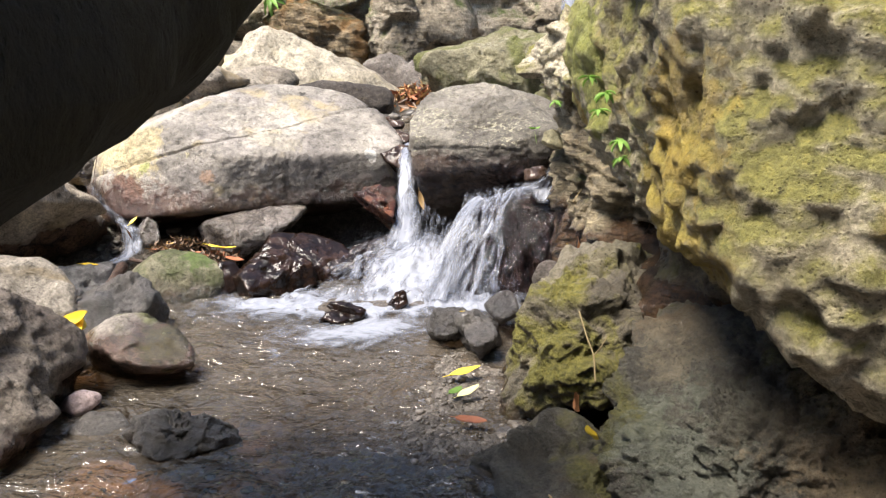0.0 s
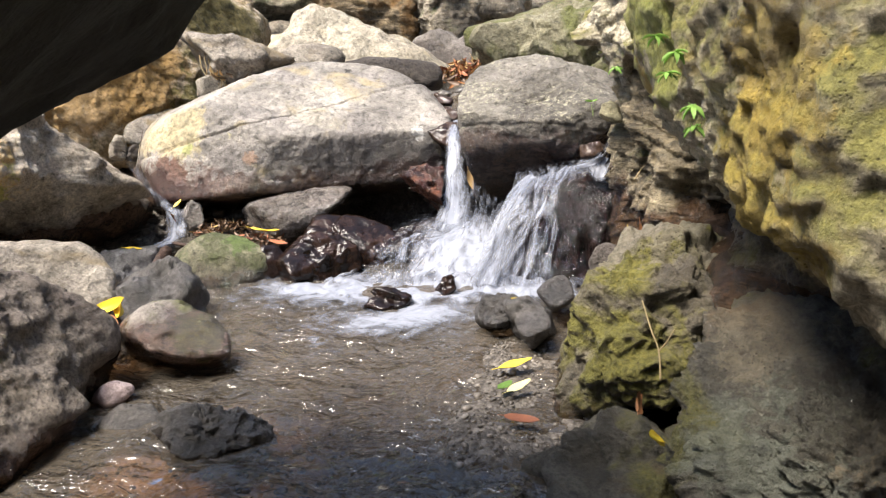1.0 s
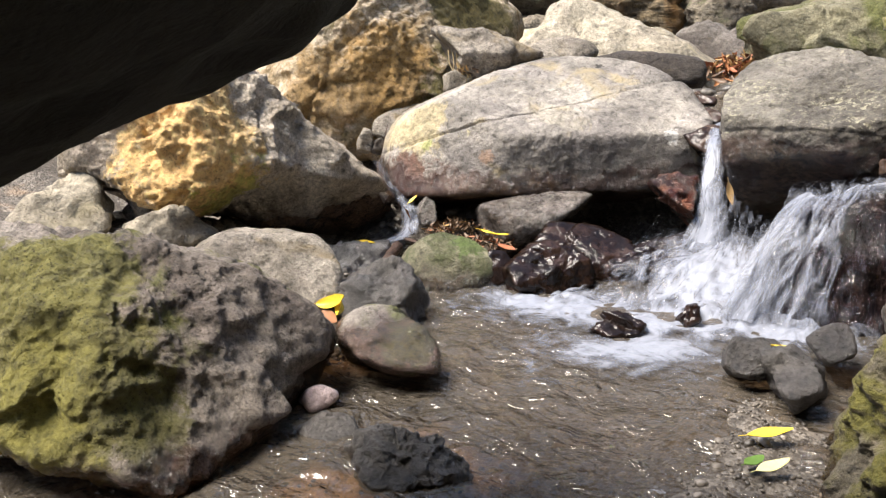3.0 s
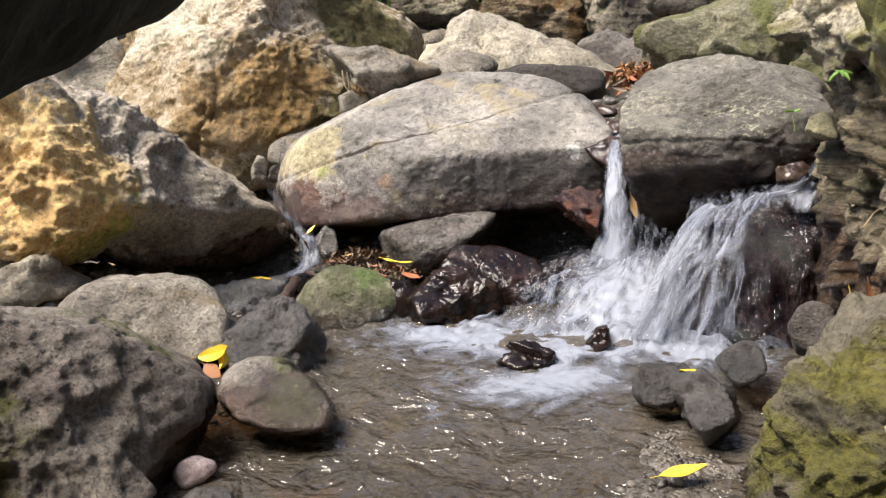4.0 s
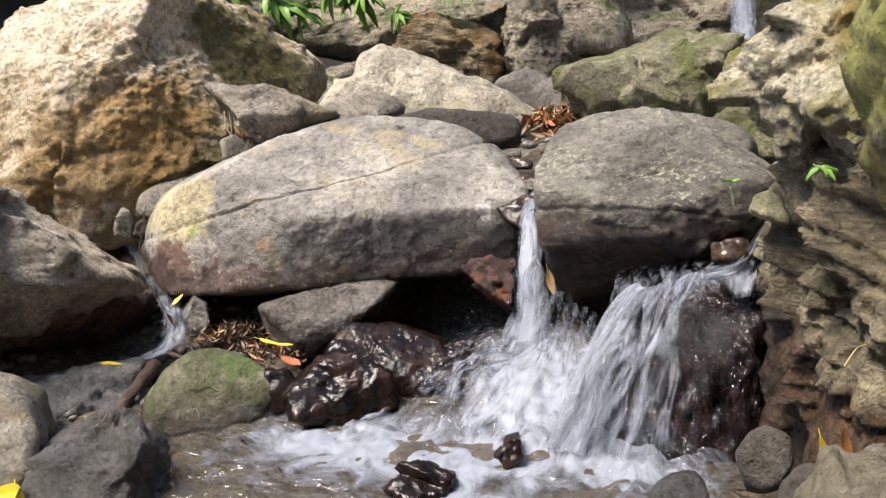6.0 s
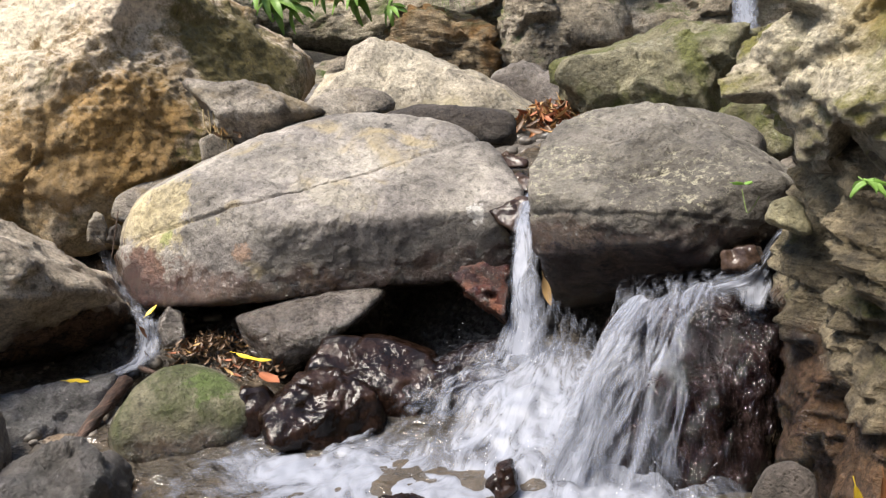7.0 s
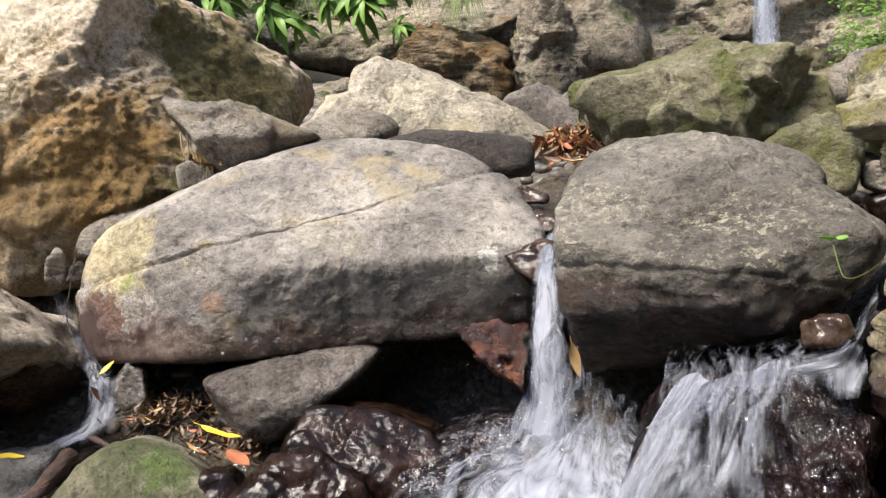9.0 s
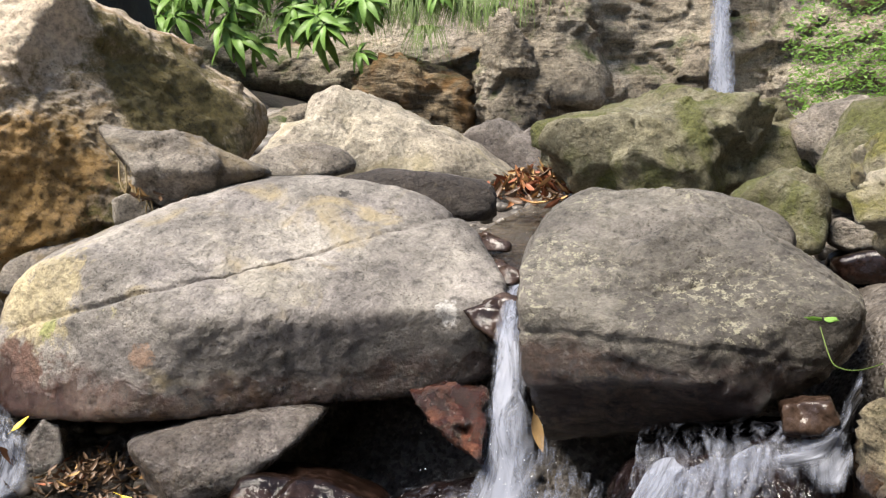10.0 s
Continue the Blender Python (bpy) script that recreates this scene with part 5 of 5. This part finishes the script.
leaf("fallen_leaf", (1.18, 2.06, 0.17), (60, 20, 110), 0.14, 0.07, M_YELLOW, "yellow leaf resting on the foot rock", 0.18, 0.3, 9)
leaf("hanging_leaf", (-0.165, 5.00, 0.60), (80, 78, 20), 0.15, 0.05, M_DRY, "dry tan leaf stuck beside the fall", 0.3, 0.3, 10)
leaf("fallen_leaf", (-2.50, 4.70, 0.42), (20, -35, 60), 0.09, 0.035, M_YELLOW, "yellow leaf caught on a stone in the trickle", 0.18, 0.3, 11)
leaf("fallen_leaf", (-2.46, 4.60, 0.30), (40, 60, 60), 0.15, 0.05, M_ORANGE, "orange leaf caught in the trickle", 0.18, 0.3, 12)
leaf("fallen_leaf", (-1.62, 4.50, 0.27), (0, 2, -10), 0.26, 0.045, M_YELLOW, "long yellow leaf on top of the green boulder", 0.25, 0.3, 13)
leaf("fallen_leaf", (-1.50, 4.46, 0.19), (4, 3, -25), 0.20, 0.08, M_REDLEAF, "large red-brown leaf beside the green boulder", 0.18, 0.3, 14)
leaf("fallen_leaf", (1.05, 3.40, 0.53), (70, 75, 15), 0.14, 0.035, M_YELLOW, "yellow-green leaf standing among bank stones", 0.18, 0.3, 15)
leaf("fallen_leaf", (1.10, 3.38, 0.57), (70, 80, 0), 0.14, 0.03, M_ORANGE, "red-brown leaf standing among bank stones", 0.18, 0.3, 16)
leaf("fallen_leaf", (-2.52, 4.15, 0.18), (10, 10, 30), 0.12, 0.05, M_YELLOW, "small yellow leaf on the wet slab", 0.18, 0.3, 17)

LEAVES = {}


def leaf_data(key, length, width, curl, cup, seed, material):
    """Shared leaf meshes."""
    if key not in LEAVES:
        verts, faces = leaf_mesh(length, width, curl, cup, seed)
        me = bpy.data.meshes.new("leaf")
        me.from_pydata(verts, [], faces)
        me.polygons.foreach_set("use_smooth", [True] * len(me.polygons))
        me.materials.append(material)
        LEAVES[key] = me
    return LEAVES[key]


def leaf_pile(name, centre, spread, count, size, materials, label, seed):
    rnd = random.Random(seed)
    top = new(name, None)
    top.location = centre
    for i in range(count):
        m = rnd.randrange(len(materials))
        k = rnd.randrange(3)
        me = leaf_data((name, seed, m, k), size * (0.8 + 0.25 * k), size * (0.28 + 0.06 * k), 0.5, 0.5, seed + k, materials[m])
        ob = new("leaf", me)
        ob.parent = top
        x, y = rnd.gauss(0, spread[0] * 0.5), rnd.gauss(0, spread[1] * 0.5)
        z = spread[2] * rnd.random() * math.exp(-(x / spread[0]) ** 2 - (y / spread[1]) ** 2)
        ob.matrix_basis = pose(x, y, z + spread[3] * y, rnd.uniform(-50, 50), rnd.uniform(-50, 50), rnd.uniform(0, 360))
    return tagged(top, label, "leaf pile")


leaf_pile("leaf_pile", (-1.05, 8.45, 1.28), (0.40, 0.24, 0.22, 0.3), 170, 0.15, [M_REDLEAF, M_ORANGE, M_DRY, M_LITTER], "heap of red and brown dead leaves between boulders", 5)
leaf_pile("leaf_pile", (-0.85, 8.75, 1.42), (0.24, 0.18, 0.16, 0.3), 40, 0.14, [M_REDLEAF, M_DRY, M_LITTER], "dry brown leaves against the mossy boulder", 6)
leaf_pile("leaf_pile", (-2.10, 4.72, 0.20), (0.36, 0.20, 0.08, 0.1), 200, 0.05, [M_LITTER, M_LITTER, M_LITTER, M_LITTER, M_LITTER, M_LITTER, M_DRY, M_LITTER, M_REDLEAF], "wet rotting leaf litter behind the green boulder", 7)
leaf_pile("leaf_pile", (-1.72, 4.62, 0.16), (0.22, 0.12, 0.06, 0.1), 90, 0.045, [M_LITTER, M_LITTER, M_LITTER, M_LITTER, M_REDLEAF], "dark wet leaf litter beside the green boulder", 8)
leaf_pile("leaf_pile", (-2.62, 5.72, 1.38), (0.16, 0.10, 0.14, 0.0), 24, 0.09, [M_LITTER, M_LITTER, M_DRY], "dead brown leaves under the wedge-shaped stone", 9)

tagged(tube("stick", [(-2.38, 4.34, 0.13), (-2.33, 4.18, 0.09), (-2.29, 4.0, 0.03), (-2.27, 3.82, -0.06)], (0.042, 0.026), M_STICK, rough=0.3, sides=12, steps=30), "thick wet reddish stick leaning by the green boulder", "stick")
tagged(tube("stick", [(-2.62, 4.62, 0.13), (-2.45, 4.5, 0.15), (-2.25, 4.45, 0.14)], (0.022, 0.012), M_STICK, rough=0.3), "short dark stick in the leaf litter", "stick")
twig = new("twig", None)
tagged(twig, "forked dry twig lying on the mossy boulder", "twig")
tube("stem", [(1.12, 2.42, 0.54), (1.155, 2.36, 0.45), (1.185, 2.33, 0.38), (1.195, 2.30, 0.28)], (0.0025, 0.004), M_TWIG, twig, sides=6)
tube("branch", [(1.185, 2.33, 0.38), (1.21, 2.32, 0.42), (1.235, 2.32, 0.47)], (0.003, 0.002), M_TWIG, twig, sides=6)
tagged(tube("twig", [(1.05, 1.72, 0.10), (1.12, 1.66, 0.08), (1.22, 1.62, 0.07)], (0.004, 0.003), M_TWIG, sides=6), "thin bent twig at the foot of the rocks", "twig")
tagged(tube("root", [(-2.96, 4.98, 0.98), (-2.99, 4.93, 0.76), (-2.98, 4.88, 0.58), (-2.72, 4.78, 0.42), (-2.55, 4.66, 0.22)], (0.0035, 0.0025), M_STICK, sides=6), "thin hanging root beside the trickle", "root")
tagged(tube("root", [(-2.93, 4.97, 0.80), (-2.82, 4.84, 0.56), (-2.68, 4.74, 0.38), (-2.6, 4.66, 0.2)], (0.003, 0.002), M_STICK, sides=6), "thin dark root beside the trickle", "root")
tagged(tube("twig", [(1.06, 3.18, 0.88), (1.085, 3.2, 0.92), (1.10, 3.16, 0.945)], (0.003, 0.002), M_TWIG, sides=6), "short pale twig on the layered rock", "twig")

roots = tagged(new("roots", None), "tangle of thin dry roots under the wedge-shaped stone", "roots")
rnd = random.Random(8)
for i in range(9):
    x, z = -2.80 + 0.028 * i + rnd.uniform(-0.02, 0.02), 1.53 - 0.012 * i
    tube("root", [(x - 0.04, 5.74, z + 0.06), (x, 5.70, z - 0.06), (x + rnd.uniform(-0.03, 0.06), 5.70, z - 0.16), (x + rnd.uniform(-0.02, 0.10), 5.74, z - 0.26)], (0.006, 0.003), M_TWIG, roots, sides=5, steps=10)

vine = tagged(new("vine", None), "thin pale green creeper with a small leaf", "vine")
tube("stem", [(0.735, 4.72, 1.15), (0.755, 4.62, 1.08), (0.765, 4.5, 1.09), (0.78, 4.35, 1.13), (0.80, 4.2, 1.19)], (0.0016, 0.0014), M_GRASS, vine, sides=6)
for i, (p, r) in enumerate((((0.72, 4.72, 1.17), 30), ((0.76, 4.70, 1.175), 120))):
    lf = new("leaf", leaf_data("vine", 0.05, 0.03, 0.3, 0.3, 3, M_GREENLEAF))
    lf.parent = vine
    lf.matrix_basis = pose(*p, -30, 10, r)

# ---------------------------------------------------------------- living plants


def whorl(name, where, count, length, width, material, label, droop=35.0, seed=0, tilt=0.0, stems=0.25):
    """A plant with long leaves round a short stem."""
    rnd = random.Random(seed)
    top = new(name, None)
    top.location = where
    tube("stem", [(0, 0.15, -stems), (0, 0.05, -stems * 0.4), (0, 0, 0)], (length * 0.03, length * 0.02), M_GRASS, top, sides=6, steps=8)
    for i in range(count):
        k = i % 3
        me = leaf_data((name, round(length, 2), k, material.name), length * (0.75 + 0.2 * k), width, -0.5, 0.25, 20 + k, material)
        ob = new("leaf", me)
        ob.parent = top
        ang = i * 137.5 + rnd.uniform(-20, 20)
        tip = rnd.uniform(droop - 25, droop + 25)
        ob.matrix_basis = pose(0, 0, 0, tilt + rnd.uniform(-6, 6), 0, 0) @ pose(0, 0, 0.02 * i * length, 0, 0, ang) @ pose(0, 0, 0, 0, tip, 0) @ pose(length * 0.5, 0, 0, rnd.uniform(-25, 25), 0, 0)
    return tagged(top, label, "plant", "plants on the bank")


rnd = random.Random(4)
for i, (x, z, n, s) in enumerate(((-9.5, 4.35, 14, 0.62), (-8.55, 3.95, 16, 0.6), (-9.0, 4.0, 12, 0.55), (-7.75, 4.35, 14, 0.6), (-8.1, 4.5, 14, 0.6), (-7.45, 3.55, 18, 0.62), (-7.15, 3.45, 14, 0.5), (-6.35, 3.85, 15, 0.52), (-6.0, 4.45, 12, 0.5), (-5.75, 3.75, 17, 0.6), (-5.5, 3.85, 14, 0.5), (-5.05, 3.2, 12, 0.36), (-8.6, 4.75, 14, 0.6), (-10.2, 4.7, 14, 0.6), (-9.9, 3.7, 12, 0.55), (-7.0, 4.45, 14, 0.55), (-6.6, 4.6, 13, 0.5), (-5.2, 4.4, 12, 0.45), (-4.2, 4.3, 12, 0.42), (-3.7, 4.05, 12, 0.38), (-8.9, 3.45, 14, 0.55))):
    whorl("plant", (x, 13.2 + rnd.uniform(-0.1, 0.2), z), n, s, s * 0.27, M_GREENLEAF, "broad-leaved green plant hanging over the cliff bank", 22, i, 48)
for i in range(16):
    s = rnd.uniform(0.42, 0.62)
    whorl("plant", (rnd.uniform(-8.4, -4.9), 13.1 + rnd.uniform(-0.1, 0.25), rnd.uniform(3.55, 4.6)), 14, s, s * 0.27, M_GREENLEAF, "broad-leaved green plant hanging over the cliff bank", 24, 40 + i, 50)
for i, (x, y, z, s) in enumerate(((1.27, 1.98, 1.27, 0.05), (1.28, 2.0, 1.21, 0.045), (1.22, 2.12, 1.42, 0.05), (1.2, 2.2, 1.36, 0.04), (1.0, 3.02, 1.38, 0.035), (1.16, 2.4, 1.48, 0.045))):
    whorl("sprout", (x - 0.03, y - 0.04, z), 6, s, s * 0.34, M_GREENLEAF, "small green sprout growing from the mossy wall", 20, i, stems=0.03)


def blades(name, places, length, width, label, seed, fall=1.0):
    """Hanging grass: many bent blades in one mesh."""
    r = random.Random(seed)
    verts, faces = [], []
    for (x, y, z, sx, n) in places:
        for i in range(n):
            ox, oy = x + r.gauss(0, sx), y + r.uniform(-0.15, 0.1)
            a = r.uniform(-1.4, 1.4)
            L = length * r.uniform(0.5, 1.3)
            b = len(verts)
            for s in range(6):
                u = s / 5
                px = ox + math.sin(a) * L * 0.45 * u
                py = oy - 0.35 * L * u * math.cos(a)
                pz = z + L * (0.5 * u - fall * 1.1 * u * u) + r.uniform(-0.01, 0.01)
                w = width * (1 - u * 0.9)
                verts += [(px - w, py, pz), (px + w, py + 0.3 * w, pz)]
            faces += [(b + 2 * s, b + 2 * s + 1, b + 2 * s + 3, b + 2 * s + 2) for s in range(5)]
    ob = part(name, verts, faces, M_GRASS)
    return tagged(ob, label, "grass", kind="stuff")


blades("hanging_grass", [(-4.3, 13.5, 4.05, 0.45, 260), (-3.3, 13.6, 4.0, 0.5, 320), (-4.0, 13.4, 3.55, 0.10, 50), (-6.9, 13.4, 3.9, 0.3, 60), (-5.6, 13.7, 4.4, 0.4, 90), (-4.95, 13.5, 3.85, 0.1, 40), (-8.4, 13.7, 4.6, 1.2, 160), (-6.9, 13.8, 4.5, 0.6, 120)], 0.75, 0.014, "long grass hanging from the cliff bank", 3)


def foliage(name, count, place, size, material, label, seed):
    """A carpet of small leaves on the rock, in one mesh."""
    r = random.Random(seed)
    verts, faces = [], []
    for i in range(count):
        c = Vector(place(r))
        m = pose(*c, r.uniform(20, 110), r.uniform(-40, 40), r.uniform(0, 360))
        L = size * r.uniform(0.5, 1.4)
        b = len(verts)
        for q in ((-0.5, 0, 0), (-0.1, 0.17, 0.05), (0.5, 0, -0.08), (-0.1, -0.17, 0.05), (0.05, 0, 0.0)):
            verts.append(tuple(m @ Vector((q[0] * L, q[1] * L, q[2] * L))))
        faces += [(b, b + 4, b + 1), (b + 1, b + 4, b + 2), (b + 4, b, b + 3), (b + 2, b + 4, b + 3)]
    ob = part(name, verts, faces, material, smooth=False)
    return tagged(ob, label, "foliage", kind="stuff")


def right_bank(r):
    x = r.uniform(1.7, 5.0)
    z = r.uniform(2.3, 6.0)
    return (x + r.gauss(0, 0.1), 18.9 - 0.25 * (x - 2) + r.gauss(0, 0.25), z if r.random() < 0.8 else 2.3 + (z - 2.3) * 0.4)


foliage("creeper", 7000, right_bank, 0.10, M_GREENLEAF, "green creepers and ferns covering the cliff", 11)
foliage("shrubbery", 1500, lambda r: (r.uniform(-10.5, -4.2), 14.1 + r.gauss(0, 0.2), 4.35 + abs(r.gauss(0, 0.7))), 0.26, M_GREENLEAF, "dense green undergrowth on top of the bank", 12)

# ---------------------------------------------------------------- gravel and spray


def gravel(name, count, place, size, material, label, seed, sub=2):
    r = random.Random(seed)
    dirs, base = sphere(sub)
    verts, faces = [], []
    shapes = []
    for k in range(6):
        j = np.array([1 + 0.28 * noise.noise(Vector(d.tolist()) * 1.4 + Vector((k * 7, 0, 0))) for d in dirs])
        shapes.append(dirs * j[:, None])
    blocks = []
    for i in range(count):
        x, y, z = place(r)
        s = size * (0.45 + 1.2 * r.random() ** 3)
        m = np.array(Euler((r.uniform(-0.4, 0.4), r.uniform(-0.4, 0.4), r.uniform(0, 6.3))).to_matrix())
        p = (shapes[i % 6] * np.array((1.0, 0.75, 0.55)) * s) @ m.T + np.array((x, y, z + 0.2 * s))
        blocks.append(p)
        b = i * len(dirs)
        faces += [tuple(b + q for q in f) for f in base]
    ob = part(name, np.concatenate(blocks).tolist(), faces, material)
    return tagged(ob, label, "gravel", kind="stuff")


def pebble_material():
    g = Graph("wet_pebbles")
    isl = g.pos.outputs["Random Per Island"]
    col = g.ramp(isl, (0.05, (0.045, 0.038, 0.032)), (0.4, (0.10, 0.088, 0.075)), (0.7, (0.14, 0.12, 0.098)), (0.95, (0.24, 0.21, 0.18)))
    col = g.mix(1.0, col, g.ramp(g.noise(40, 5), (0.35, 0.6), (0.65, 1.3)), "MULTIPLY")
    return g.done(col, 0.4, g.bump(g.noise(90, 4), 0.4, 0.01))


M_PEBBLE = pebble_material()


def on_ground(x0, x1, y0, y1):
    def place(r):
        x, y = r.uniform(x0, x1), r.uniform(y0, y1)
        return (x, y, ground_height(x, y))
    return place


gravel("gravel", 2600, on_ground(-0.1, 1.1, 1.7, 3.7), 0.010, M_PEBBLE, "fine wet gravel of the bar beside the pool", 21, 1)
gravel("gravel", 900, on_ground(-1.6, 0.6, 1.0, 4.2), 0.020, M_PEBBLE, "small stones on the pool bed", 22)
gravel("gravel", 700, on_ground(-3.6, -1.6, 2.4, 5.2), 0.045, M_PEBBLE, "loose stones between the bank boulders", 23)
gravel("rubble", 500, on_ground(-3.0, 2.4, 5.8, 11.5), 0.11, M_PEBBLE, "rubble of stones along the upper stream", 24)
gravel("rubble", 500, on_ground(-7.0, 4.0, 9.5, 15.5), 0.22, M_PEBBLE, "rubble of stones at the foot of the cliff", 25)
gravel("gravel", 260, on_ground(0.8, 1.4, 2.9, 4.4), 0.04, M_PEBBLE, "loose stones on the bank beside the cascade", 26)


def spray(name, count, place, size, label, seed):
    r = random.Random(seed)
    dirs, base = sphere(1)
    blocks, faces = [], []
    for i in range(count):
        s = size * (0.3 + 1.1 * r.random() ** 2)
        blocks.append(dirs * np.array((s * 0.7, s * 0.7, s)) + np.array(place(r)))
        faces += [tuple(i * len(dirs) + q for q in f) for f in base]
    ob = part(name, np.concatenate(blocks).tolist(), faces, M_DROP)
    return tagged(ob, label, "spray", kind="stuff")


g = Graph("white_droplets")
M_DROP = g.done((0.85, 0.87, 0.9), 0.2, None, 0.5)


def near_fall(r):
    a = r.gauss(0, 1)
    return (-0.30 + 0.17 * a, 4.95 + r.gauss(0, 0.12), 0.25 + abs(r.gauss(0, 0.16)))


def near_foot(r):
    x = r.uniform(-0.5, 0.7)
    return (x, 4.25 + r.gauss(0, 0.14), 0.05 + abs(r.gauss(0, 0.05)))


spray("spray", 130, near_fall, 0.0026, "white droplets thrown up by the fall", 31)
spray("spray", 150, near_foot, 0.0028, "white droplets over the rapids", 32)
